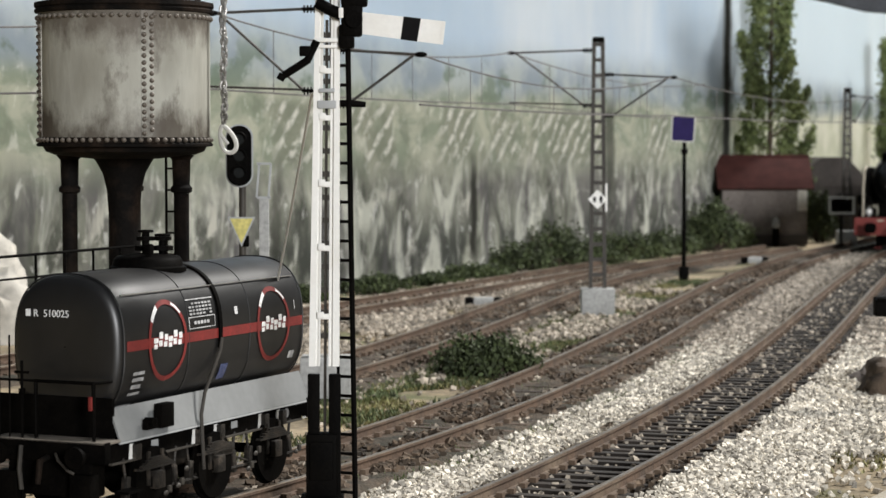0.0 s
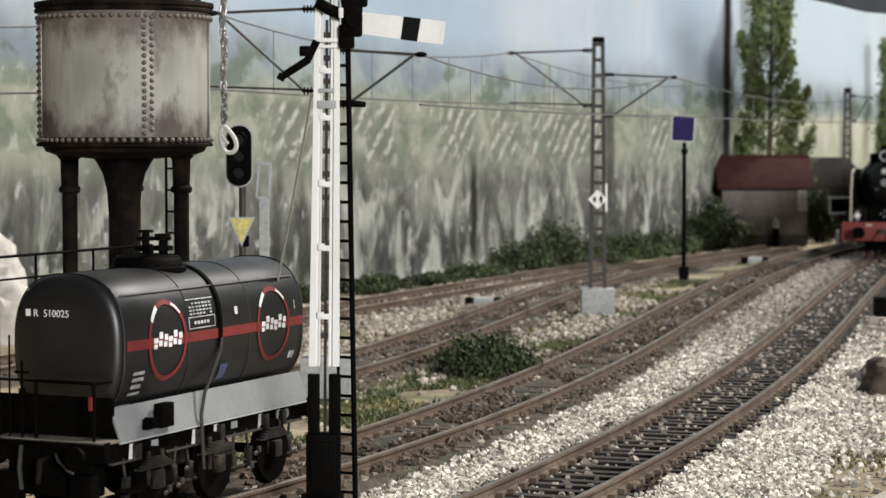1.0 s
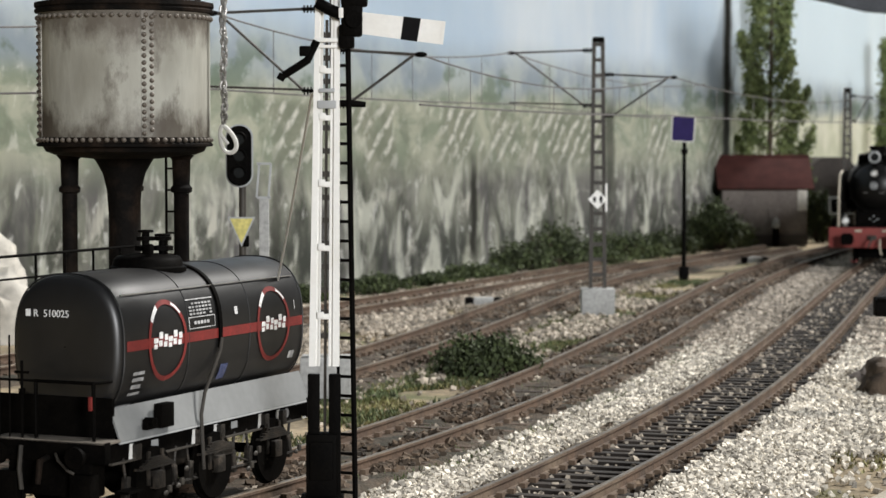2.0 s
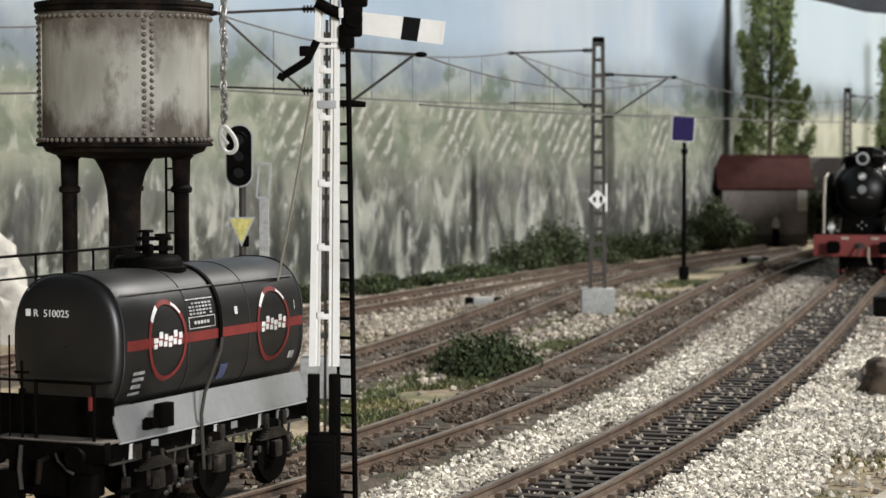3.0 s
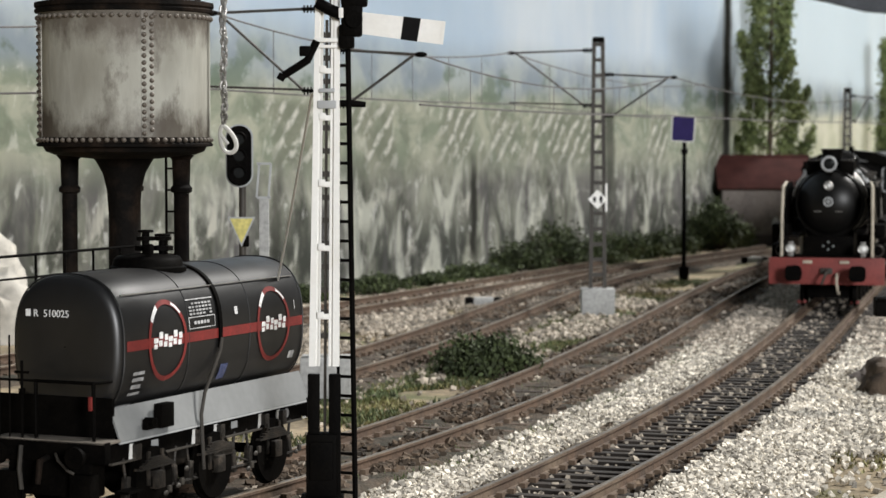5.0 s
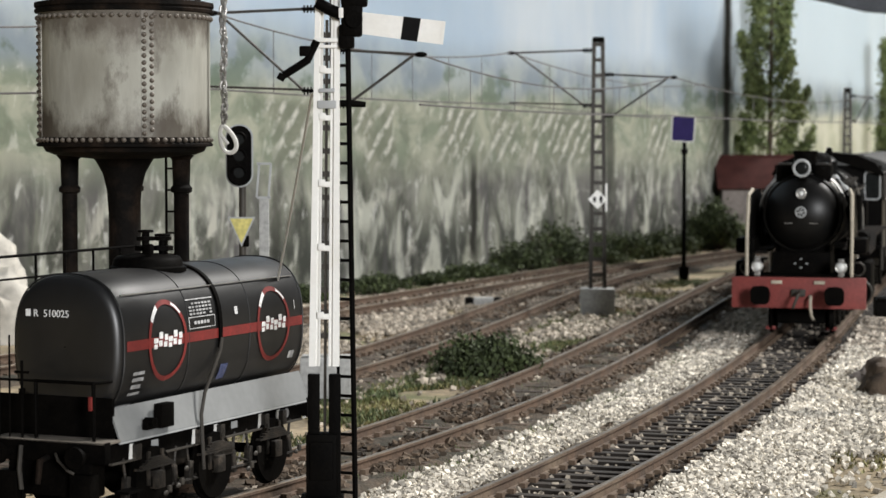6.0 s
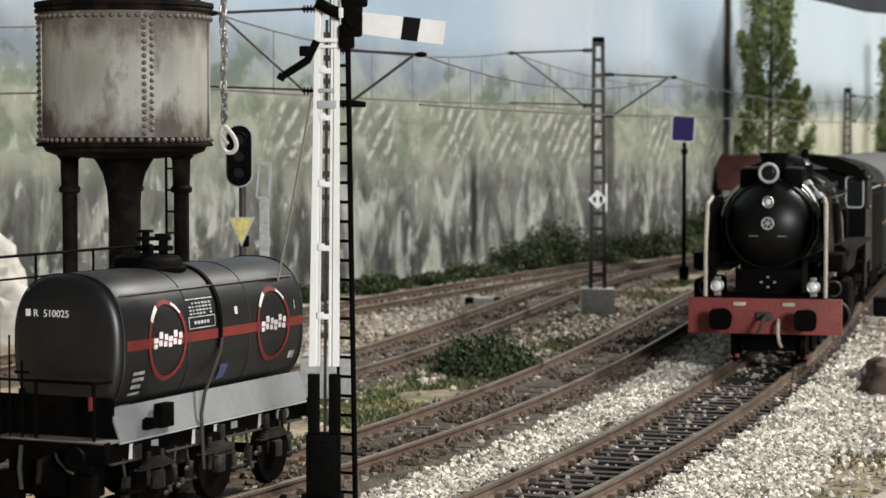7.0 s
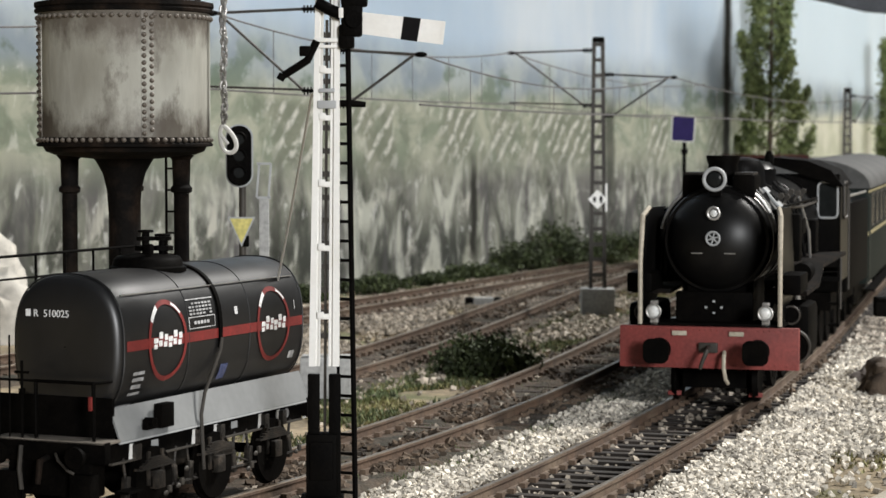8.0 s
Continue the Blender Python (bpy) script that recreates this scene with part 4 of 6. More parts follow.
def light_signal():
    w = thing("light_signal", "colour light signal with oval black head and yellow triangle", "signal", -3.42, 38.0, BED)
    z0 = -BED
    part("post", cyl(B(), (0.04, 0.1, 0), (0.04, 0.1, 4.6 + z0), 0.06), "lattice", w, "grey signal post")
    rim = part("rim", prism(B(), rounded(0.46, 1.06, 0.22), -0.02, 0.02, Matrix.Translation((0, 0, 4.46 + z0))), "panelgrey", w, "pale rim of the signal head")
    head = part("head", prism(B(), rounded(0.41, 1.01, 0.2), -0.06, 0.0, Matrix.Translation((0, 0, 4.46 + z0))), "matt", w, "black oval signal head")
    for dz in (0.28, 0.0, -0.28):
        lamp = part("lens", cyl(B(), (0, -0.07, 4.46 + z0 + dz), (0, -0.05, 4.46 + z0 + dz), 0.09, seg=20), "darkglass", head, "unlit dark lens")
        bm = B()
        for i in range(10):
            a = math.pi * i / 9
            b = a + math.pi / 9
            if i < 9:
                cyl(bm, (0.11 * math.cos(a), -0.1, 4.46 + z0 + dz + 0.11 * math.sin(a)), (0.11 * math.cos(b), -0.1, 4.46 + z0 + dz + 0.11 * math.sin(b)), 0.022, seg=6)
        part("hood", bm, "matt", head)
    tri = Matrix.Translation((0.03, 0, 3.20 + z0))
    part("triangle_rim", prism(B(), [(-0.23, 0.23), (0.23, 0.23), (0.0, -0.27)], -0.01, 0.02, tri), "panelgrey", w)
    part("triangle", prism(B(), [(-0.19, 0.205), (0.19, 0.205), (0.0, -0.21)], -0.02, 0.0, tri), "yellow", w, "yellow downward triangle")
    part("box", box(B(), 0.1, 0.05, 3.02 + z0, 0.1, 0.1, 0.18, bevel=0.01), "matt", w)
    w = thing("frame_sign", "small grey framed sign on a pale post", "sign", -3.17, 40.0, BED)
    bm = B()
    for x in (-0.105, 0.105):
        box(bm, x, 0, 4.02 + z0, 0.035, 0.04, 0.6, Matrix.Rotation(0.08, 4, "Y"))
    for z in (3.72, 4.32):
        box(bm, 0.0, 0, z + z0, 0.25, 0.04, 0.04)
    part("sign_frame", bm, "panelgrey", w, "open pale grey frame")
    part("post", box(B(), 0, 0.03, 1.85 + z0 / 2, 0.17, 0.1, 3.7 + z0, bevel=0.01), "concrete", w, "pale concrete post")


light_signal()


# ---- catenary ----
def mast(x, y, arms, label, first=False):
    w = thing("catenary_mast", label, "mast", x, y, BED, 0, "overhead line masts")
    z0 = -BED
    for s in (-1, 1):
        bm = B()
        g = []
        for z, k in ((0.2, 0.21), (7.85, 0.125)):
            g.append([bm.verts.new((s * k + a * 0.055, b * 0.07, z + z0)) for a, b in ((-1, -1), (1, -1), (1, 1), (-1, 1))])
        for i in range(4):
            bm.faces.new((g[0][i], g[0][(i + 1) % 4], g[1][(i + 1) % 4], g[1][i]))
        bm.faces.new(g[0])
        bm.faces.new(g[1])
        part("channel", bm, "lattice", w)
    for k in range(17):
        z = 0.5 + k * 0.45
        h = 0.21 - 0.085 * (z - 0.2) / 7.65
        part("batten", box(B(), 0, 0, z + z0, 2 * h, 0.07, 0.11), "lattice", w)
    part("head", box(B(), 0, 0, 7.84 + z0, 0.34, 0.18, 0.16, bevel=0.04), "matt", w)
    part("foundation", box(B(), 0, 0, 0.3 + z0 - 0.15, 0.98, 0.85, 0.8, bevel=0.03), "concrete", w, "pale concrete foundation block")
    for s, reach, ztop, zlow in arms:
        bm = B()
        tube(bm, [(s * 0.45, 0, ztop + z0), (s * reach, 0, ztop - 0.08 + z0)], 0.028)
        tube(bm, [(s * 0.42, 0, zlow + z0), (s * (reach - 0.15), 0, ztop - 0.1 + z0)], 0.028)
        if s < 0:
            tube(bm, [(s * 0.45, 0, zlow + 0.02 + z0), (s * (reach + 0.05), 0, zlow + 0.08 + z0)], 0.022)
        arm = part("cantilever", bm, "lattice", w, "tubular cantilever arm")
        for z in (ztop, zlow):
            bm = B()
            tube(bm, [(s * 0.1, 0, z + z0), (s * 0.46, 0, z + z0)], 0.035)
            for q in range(4):
                xq = s * (0.2 + q * 0.065)
                cyl(bm, (xq, 0, z + z0), (xq + s * 0.03, 0, z + z0), 0.075, seg=14)
            part("insulator", bm, "matt", arm, "ribbed dark insulator")
        bm = B()
        ball(bm, (s * reach, 0, ztop - 0.08 + z0), 0.07, (1.8, 1, 0.8))
        part("clamp", bm, "matt", arm)
    return w


far_mast = mast(4.55, 66.4, [(-1, 2.55, 7.53, 5.92), (1, 2.2, 6.82, 5.62)], "grey lattice catenary mast with diamond sign on a concrete block")
mast(-2.28, 44.0, [(-1, 2.2, 7.30, 5.72), (1, 1.85, 6.5, 5.45)], "lattice catenary mast standing behind the semaphore")
mast(20.9, 117.0, [(1, 1.2, 7.5, 6.2)], "distant lattice catenary mast beside the main line")
m45 = Matrix.Translation((-0.02, -0.17, 3.17 - BED)) @ Matrix.Rotation(math.pi / 4, 4, "Y")
dia = part("diamond_sign", box(B(), 0, 0, 0, 0.40, 0.03, 0.40, None), "white", far_mast, "white diamond board with black marks")
dia.data.transform(Matrix.Scale(S, 4) @ m45 @ Matrix.Scale(1 / S, 4))
for x in (-0.11, 0.08):
    bm = prism(B(), [(x - 0.045, -0.02), (x, -0.13 if x > 0 else -0.10), (x + 0.045, -0.02), (x + 0.045, 0.06), (x, 0.15 if x > 0 else 0.10), (x - 0.045, 0.06)], -0.195, -0.187, Matrix.Translation((0, 0, 3.16 - BED)))
    part("diamond_mark", bm, "black", dia)
part("marker_strip", box(B(), 0.24, -0.12, 3.22 - BED, 0.06, 0.03, 0.82), "white", far_mast, "white marker strip")


def overhead_line(name, spans, sag):
    """Messenger and contact wire with droppers between supports: (x, y, top, low)."""
    w = thing(name, "thin overhead contact line with droppers", "overhead line")
    for a, b in zip(spans, spans[1:]):
        top, low = B(), B()
        p, q = [], []
        n = 14
        for i in range(n + 1):
            t = i / n
            x, y = a[0] + (b[0] - a[0]) * t, a[1] + (b[1] - a[1]) * t
            s = 4 * t * (1 - t)
            p.append(Vector((x, y, a[2] + (b[2] - a[2]) * t - sag * s)) * grow(y))
            q.append(Vector((x, y, a[3] + (b[3] - a[3]) * t - 0.05 * s)) * grow(y))
        tube(top, p, 0.017, 5)
        tube(low, q, 0.02, 5)
        part("messenger_wire", top, "wire", w)
        part("contact_wire", low, "wire", w)
        for i in range(2, n, 2):
            part("dropper", tube(B(), [p[i], q[i]], 0.010, 4), "wire", w)


overhead_line("overhead_line", [(-12.0, 27.0, 6.6, 5.2), (-4.45, 44.0, 7.22, 5.75), (2.0, 66.4, 7.45, 5.95), (11.4, 98.4, 7.5, 5.9)], 0.42)
overhead_line("overhead_line", [(-0.45, 44.0, 6.42, 5.45), (6.72, 66.4, 6.74, 5.6), (22.0, 117.0, 7.42, 6.1), (31.5, 146.0, 7.4, 6.1)], 0.5)


# ---- signs and lineside things ----
def blue_sign():
    w = thing("blue_sign", "violet-blue enamel square sign on a tall black post", "sign", 9.1, 85.3, BED)
    z0 = -BED
    part("post", cyl(B(), (0, 0, 0), (0, 0, 5.0 + z0), 0.085, 0.075), "matt", w, "black post")
    part("foot", box(B(), 0, 0, 0.15 + z0 / 2, 0.36, 0.3, 0.5, bevel=0.04), "matt", w)
    part("clamp", box(B(), 0, -0.06, 4.6 + z0, 0.24, 0.16, 0.2, bevel=0.02), "matt", w)
    tilt = Matrix.Translation((-0.06, -0.1, 5.45 + z0)) @ Matrix.Rotation(radians(3), 4, "Y")
    part("board", prism(B(), rounded(0.88, 0.98, 0.12), -0.03, 0.03, tilt), "white", w)
    part("face", prism(B(), rounded(0.82, 0.92, 0.1), -0.045, -0.03, tilt), "blue", w, "violet-blue enamel face")


def white_sign():
    w = thing("white_sign", "small white-framed dark board on a low post", "sign", 20.1, 114.0, BED)
    z0 = -BED
    part("post", box(B(), 0, 0, 0.8 + z0, 0.12, 0.12, 2.2, bevel=0.01), "matt", w)
    part("board", box(B(), 0, -0.08, 1.92 + z0, 1.25, 0.06, 0.82, bevel=0.02), "matt", w)
    bm = B()
    for x in (-0.6, 0.6):
        box(bm, x, -0.13, 1.92 + z0, 0.1, 0.05, 0.84)
    for z in (1.53, 2.31):
        box(bm, 0, -0.131, z + z0, 1.3, 0.05, 0.09)
    part("border", bm, "white", w, "white border")


def point_motor(x, y, rz):
    w = thing("point_motor", "white point motor box with black ends beside the track", "point motor", x, y, BED, rz, "point motors")
    z0 = 0.02
    part("casing", box(B(), 0, 0, 0.16 + z0, 0.62, 0.4, 0.28, bevel=0.04), "concrete", w)
    for s in (-1, 1):
        part("end_cover", box(B(), s * 0.45, 0, 0.15 + z0, 0.26, 0.46, 0.3, bevel=0.05), "matt", w, "black end cover")
    part("drive_rod", tube(B(), [(0.5, 0, 0.1), (1.1, -0.2, 0.1)], 0.03), "rusty", w)


blue_sign()
white_sign()
point_motor(1.27, 70.6, 0)
point_motor(13.6, 98.5, 0)


def ground_signal():
    w = thing("ground_signal", "low black lineside signal box on a short post", "signal", 8.07, 41.6, BED)
    part("post", box(B(), 0.25, 0, 0.85, 0.14, 0.14, 1.7), "matt", w)
    part("case", box(B(), 0.22, 0, 1.98, 0.66, 0.3, 0.36, bevel=0.03), "matt", w, "black signal case")
    part("hood", box(B(), 0.22, -0.2, 2.13, 0.66, 0.16, 0.05, bevel=0.01), "matt", w)


ground_signal()


def rock(x, y, sx, sy, sz, label, material="rock", seed=0):
    bm = B()
    bmesh.ops.create_icosphere(bm, subdivisions=4, radius=1)
    for v in bm.verts:
        d = 1 + 0.35 * noise.noise(v.co * 1.3 + Vector((seed, 0, 0))) + 0.16 * noise.noise(v.co * 4.1 + Vector((seed, 5, 0)))
        v.co = Vector((v.co.x * sx, v.co.y * sy, v.co.z * sz)) * d
    ob = part("rock", bm, material)
    ob.matrix_basis = spot(x, y, BED + sz * 0.25)
    tagged(ob, label, "rock")


rock(-11.75, 58.0, 1.3, 1.0, 2.1, "pale chalky rock against the painted backdrop", seed=3)
rock(8.75, 44.5, 0.55, 0.5, 0.6, "brown mossy boulder on the ballast edge", "bark", 9)
rock(9.1, 47.0, 0.6, 0.5, 0.3, "grey stone on the ballast edge", "render", 12)


def slab():
    bm = B()
    prism(bm, [(0, 0), (6, 0.6), (6, -7), (-3.5, -7)], 0, 0.14)
    ob = part("concrete_slab", bm, "cream")
    ob.data.transform(Matrix.Rotation(radians(-90), 4, "X"))
    ob.matrix_basis = at(6.2, 31.5, BED + 0.14)
    tagged(ob, "smooth sand-coloured slab beside the ballast", "slab", kind="structure")


slab()


# ---- buildings at the far end ----
def hut():
    w = thing("railway_hut", "small beige rendered hut with a red-brown roof", "hut", 16.75, 117.6, BED)
    z0 = -BED
    bm = B()
    t = 0.2
    box(bm, 0, t / 2, 1.35 + z0 / 2, 4.4, t, 2.7 + z0)
    box(bm, 0, 3.0 - t / 2, 1.35 + z0 / 2, 4.4, t, 2.7 + z0)
    box(bm, -2.2 + t / 2, 1.5, 1.35 + z0 / 2, t, 2.6, 2.7 + z0)
    box(bm, 2.2 - t / 2, 1.5, 1.35 + z0 / 2, t, 2.6, 2.7 + z0)
    for x in (-2.1, 2.0):
        prism(bm, [(0, 2.7 + z0), (3.0, 2.7 + z0), (1.5, 4.15 + z0)], x, x + 0.1, Matrix(((0, 1, 0, 0), (1, 0, 0, 0), (0, 0, 1, 0), (0, 0, 0, 1))))
    part("wall_shell", bm, "render", w)
    for s in (-1, 1):
        bm = box(B(), 0.02, 1.5 + s * 0.87, 3.55 + z0, 5.0, 2.5, 0.09, Matrix.Rotation(-s * radians(43), 4, "X"), 0.01)
        part("roof_slope", bm, "roof", w, "red-brown roof slope")
    part("ridge", cyl(B(), (-2.5, 1.5, 4.36 + z0), (2.52, 1.5, 4.36 + z0), 0.1), "roof", w)
    part("corner_patch", box(B(), 1.95, -0.03, 2.1 + z0, 0.5, 0.07, 1.1, bevel=0.01), "rock", w, "pale patch on the corner")
    part("door", box(B(), 0.5, -0.03, 0.85 + z0, 0.7, 0.07, 1.7, bevel=0.01), "render", w)
    part("plinth", box(B(), 0, -0.04, 0.2 + z0 / 2, 4.5, 0.1, 0.5), "brownwall", w)


def far_house():
    w = thing("far_house", "dim brown gabled house with a chimney behind the hut", "house", 22.4, 131.0, BED)
    z0 = -BED
    part("wall_shell", box(B(), 0, 2, 1.0 + z0, 5.0, 4, 3.2, bevel=0.02), "brownwall", w)
    part("gable", prism(B(), [(-2.6, 2.6), (2.6, 2.6), (1.0, 4.3), (-0.5, 4.3)], -0.15, 4.1, Matrix.Translation((0, 0, z0))), "brownwall", w)
    ch = part("chimney", box(B(), -1.3, 1.2, 4.3 + z0, 0.45, 0.45, 1.6, bevel=0.02), "brownwall", w)
    part("chimney_cap", box(B(), -1.3, 1.2, 5.1 + z0, 0.58, 0.58, 0.14, bevel=0.02), "matt", ch)
    for x in (-1.4, 0.9):
        win = part("window", box(B(), x, -0.03, 1.7 + z0, 0.8, 0.08, 1.0), "darkglass", w, "dark window")
        part("sill", box(B(), x, -0.1, 1.16 + z0, 1.0, 0.2, 0.08), "render", win)


def figurine():
    bm = B()
    lathe(bm, [(0.16, 0), (0.2, 0.5), (0.18, 0.95), (0.12, 1.05)], 10)
    ob = part("figurine", bm, "matt")
    ob.matrix_basis = spot(17.25, 117.0, BED + 0.02)
    bm = bmesh.new()
    bm.from_mesh(ob.data)
    lathe(bm, [(0.16 * S, 0.95 * S), (0.22 * S, 1.1 * S), (0.17 * S, 1.3 * S), (0.08 * S, 1.5 * S)], 10)
    bm.to_mesh(ob.data)
    bm.free()
    ob.data.materials.append(M["concrete"])
    for p in ob.data.polygons:
        p.material_index = 1 if p.center.z > 0.96 * S else 0
    tagged(ob, "tiny painted figurine standing before the hut", "figurine")


hut()
far_house()
figurine()


def valance():
    bm = B()
    pts = [(16.0, 11.35), (17.0, 11.15), (18.6, 10.75), (20.5, 10.6), (60, 10.4), (60, 13.5), (16.0, 13.5)]
    k = grow(100)
    prism(bm, [(x * k, z * k) for x, z in pts], 91.1, 91.7)
    tagged(part("valance", bm, "felt"), "dark grey cloth valance hanging over the layout edge", "valance", kind="structure")


valance()


# ---- plants ----
def leaves(bm, centre, spread, count, size, rng_, up=0.0):
    """Small folded leaves scattered about a centre."""
    for _ in range(count):
        p = Vector((rng_.gauss(0, 1), rng_.gauss(0, 1), rng_.gauss(0, 1)))
        p = Vector(centre) + Vector((p.x * spread[0], p.y * spread[1], p.z * spread[2]))
        d = Vector((rng_.uniform(-1, 1), rng_.uniform(-1, 1), rng_.uniform(-0.6, 1) + up)).normalized()
        e = d.orthogonal().normalized()
        e = Matrix.Rotation(rng_.uniform(0, 6.28), 3, d) @ e
        k = size * rng_.uniform(0.6, 1.35)
        a = [bm.verts.new(p + d * k * q + e * k * r) for q, r in ((-0.5, 0), (0, 0.32), (0.55, 0), (0, -0.32))]
        bm.faces.new(a[:3])
        bm.faces.new((a[0], a[2], a[3]))


def bush(x, y, sx, sy, h, label, seed, material="leaf", dense=1.0, leaf=0.13):
    w = thing("bush", label, "bush", x, y, BED, 0, "bushes on the layout")
    r = random.Random(seed)
    stems, crown = B(), B()
    for k in range(int(26 * dense)):
        a, q = r.uniform(0, 6.28), math.sqrt(r.random())
        top = Vector((sx * q * math.cos(a), sy * q * math.sin(a), h * (0.35 + 0.6 * r.random()) * (1.05 - 0.6 * q * q)))
        tube(stems, [(top.x * 0.4, top.y * 0.4, 0), tuple(top)], 0.03, 5)
        leaves(crown, top, (sx * 0.17, sy * 0.17, h * 0.13), int(95), leaf, r, 0.3)
        leaves(crown, top * 0.75, (sx * 0.2, sy * 0.2, h * 0.12), int(40), leaf, r, 0.3)
    tagged(part("branchwork", stems, "bark", w), kind="stuff")
    part("foliage", crown, material, w, smooth=False)


bush(0.95, 48.3, 0.95, 0.5, 0.92, "low dark green bush between two tracks", 1, leaf=0.12, dense=1.5)
for i, (x, y, sx, sy, h) in enumerate(((-4.4, 73.6, 0.9, 0.6, 0.5), (-2.3, 78.2, 1.3, 0.7, 0.6), (-0.2, 82.9, 0.9, 0.6, 0.4), (1.2, 86.4, 1.1, 0.7, 0.6), (3.0, 90.8, 1.2, 0.8, 1.2), (4.5, 94.3, 1.4, 0.8, 1.9), (6.3, 98.2, 1.4, 0.8, 1.0), (7.7, 101.4, 1.4, 0.8, 1.5), (9.4, 105.0, 1.2, 0.8, 1.0), (11.0, 108.6, 1.3, 0.8, 1.2))):
    bush(x, y, sx, sy, h, "dark green scrub at the foot of the backdrop", 20 + i, leaf=0.15)
bush(13.5, 113.2, 1.25, 0.9, 2.3, "rounded dark green bush beside the hut", 40, leaf=0.17, dense=2.0)
bush(14.7, 115.8, 1.2, 0.6, 1.5, "green scrub against the hut wall", 41, "leafbright", leaf=0.17)
bush(19.3, 123.6, 0.9, 0.7, 4.7, "green shrub behind the hut roof", 42, "leafbright", leaf=0.3)
# this hedge is made up, to darken the area beside the distant line
bush(20.6, 123.2, 0.9, 0.7, 2.4, "dark filler hedge beside the distant line", 44, leaf=0.18)
bush(8.0, 36.3, 0.55, 0.5, 0.5, "small bright grass tuft on the sand", 43, "leafbright", leaf=0.1, dense=0.6)


def tree(x, y, height, width, label, seed, base=4.2):
    w = thing("tree", label, "tree", x, y, BED, 0, "trees behind the hut")
    r = random.Random(seed)
    trunk, crown = B(), B()
    cyl(trunk, (0, 0, 0), (0.1, 0, height * 0.96), 0.2, 0.05, 12)
    n = 17
    for k in range(n):
        t = k / (n - 1)
        z = base + (height - base - 1.2) * t
        a = (k % 2) * math.pi + r.uniform(-0.9, 0.9)
        reach = width * (1.0 - 0.62 * t) * r.uniform(0.5, 1.3)
        rise = reach * r.uniform(0.7, 1.2) + 0.5
        end = Vector((reach * math.cos(a), reach * math.sin(a), z + rise))
        mid = Vector((end.x * 0.6, end.y * 0.6, z + rise * 0.35))
        tube(trunk, [(0.1 * t, 0, z), tuple(mid), tuple(end)], 0.06, 6)
        for q in range(7):
            p = mid.lerp(end, q / 6) if q else mid * 1.0
            thin = 1.15 - 0.13 * q
            leaves(crown, p, (0.25 * thin, 0.25 * thin, 0.30 * thin), int(170 * thin), 0.21, r, 0.7)
        leaves(crown, Vector((mid.x * 0.5, mid.y * 0.5, z + rise * 0.1)), (0.22, 0.22, 0.5), 130, 0.2, r, 0.6)
    part("trunk", trunk, "bark", w, "slim brown trunk and limbs")
    part("crown", crown, "treeleaf", w, "ragged green crown", smooth=False)


tree(17.5, 121.4, 15.0, 2.3, "tall slender green tree behind the hut", 5, 2.9)
tree(29.4, 148.5, 13.0, 0.8, "narrow dark green tree far along the line", 6, 2.5)


# ---- ballast, grass ----
def side_of(curve, x, y):
    """Distance to the right of a track."""
    a = radians(heading(curve, y))
    return (x - on(curve, y)) * math.cos(a)


def stones(name, label, places, lo, hi, material):
    """Many small crushed stones in one mesh."""
    r = np.random.default_rng(7)
    n = len(places)
    cube = np.array([(-1, -1, -1), (1, -1, -1), (1, 1, -1), (-1, 1, -1), (-1, -1, 1), (1, -1, 1), (1, 1, 1), (-1, 1, 1)], float) * 0.5
    q = r.normal(size=(n, 4))
    q /= np.linalg.norm(q, axis=1)[:, None]
    w, x, y, z = q.T
    rot = np.stack([1 - 2 * (y * y + z * z), 2 * (x * y - z * w), 2 * (x * z + y * w), 2 * (x * y + z * w), 1 - 2 * (x * x + z * z), 2 * (y * z - x * w), 2 * (x * z - y * w), 2 * (y * z + x * w), 1 - 2 * (x * x + y * y)], 1).reshape(n, 3, 3)
    size = r.uniform(lo, hi, (n, 1, 1)) * r.uniform(0.6, 1.15, (n, 1, 3))
    v = cube[None] * (1 + r.uniform(-0.38, 0.25, (n, 8, 3))) * size
    v = np.einsum("nij,nkj->nki", rot, v) + np.array(places)[:, None, :]
    faces = np.array([(0, 3, 2, 1), (4, 5, 6, 7), (0, 1, 5, 4), (1, 2, 6, 5), (2, 3, 7, 6), (3, 0, 4, 7)])
    f = (faces[None] + 8 * np.arange(n)[:, None, None]).reshape(-1, 4)
    me = bpy.data.meshes.new(name)
    me.from_pydata((v.reshape(-1, 3) * S).tolist(), [], f.tolist())
    me.materials.append(M[material])
    tagged(new(name, me), label, "gravel", kind="stuff")


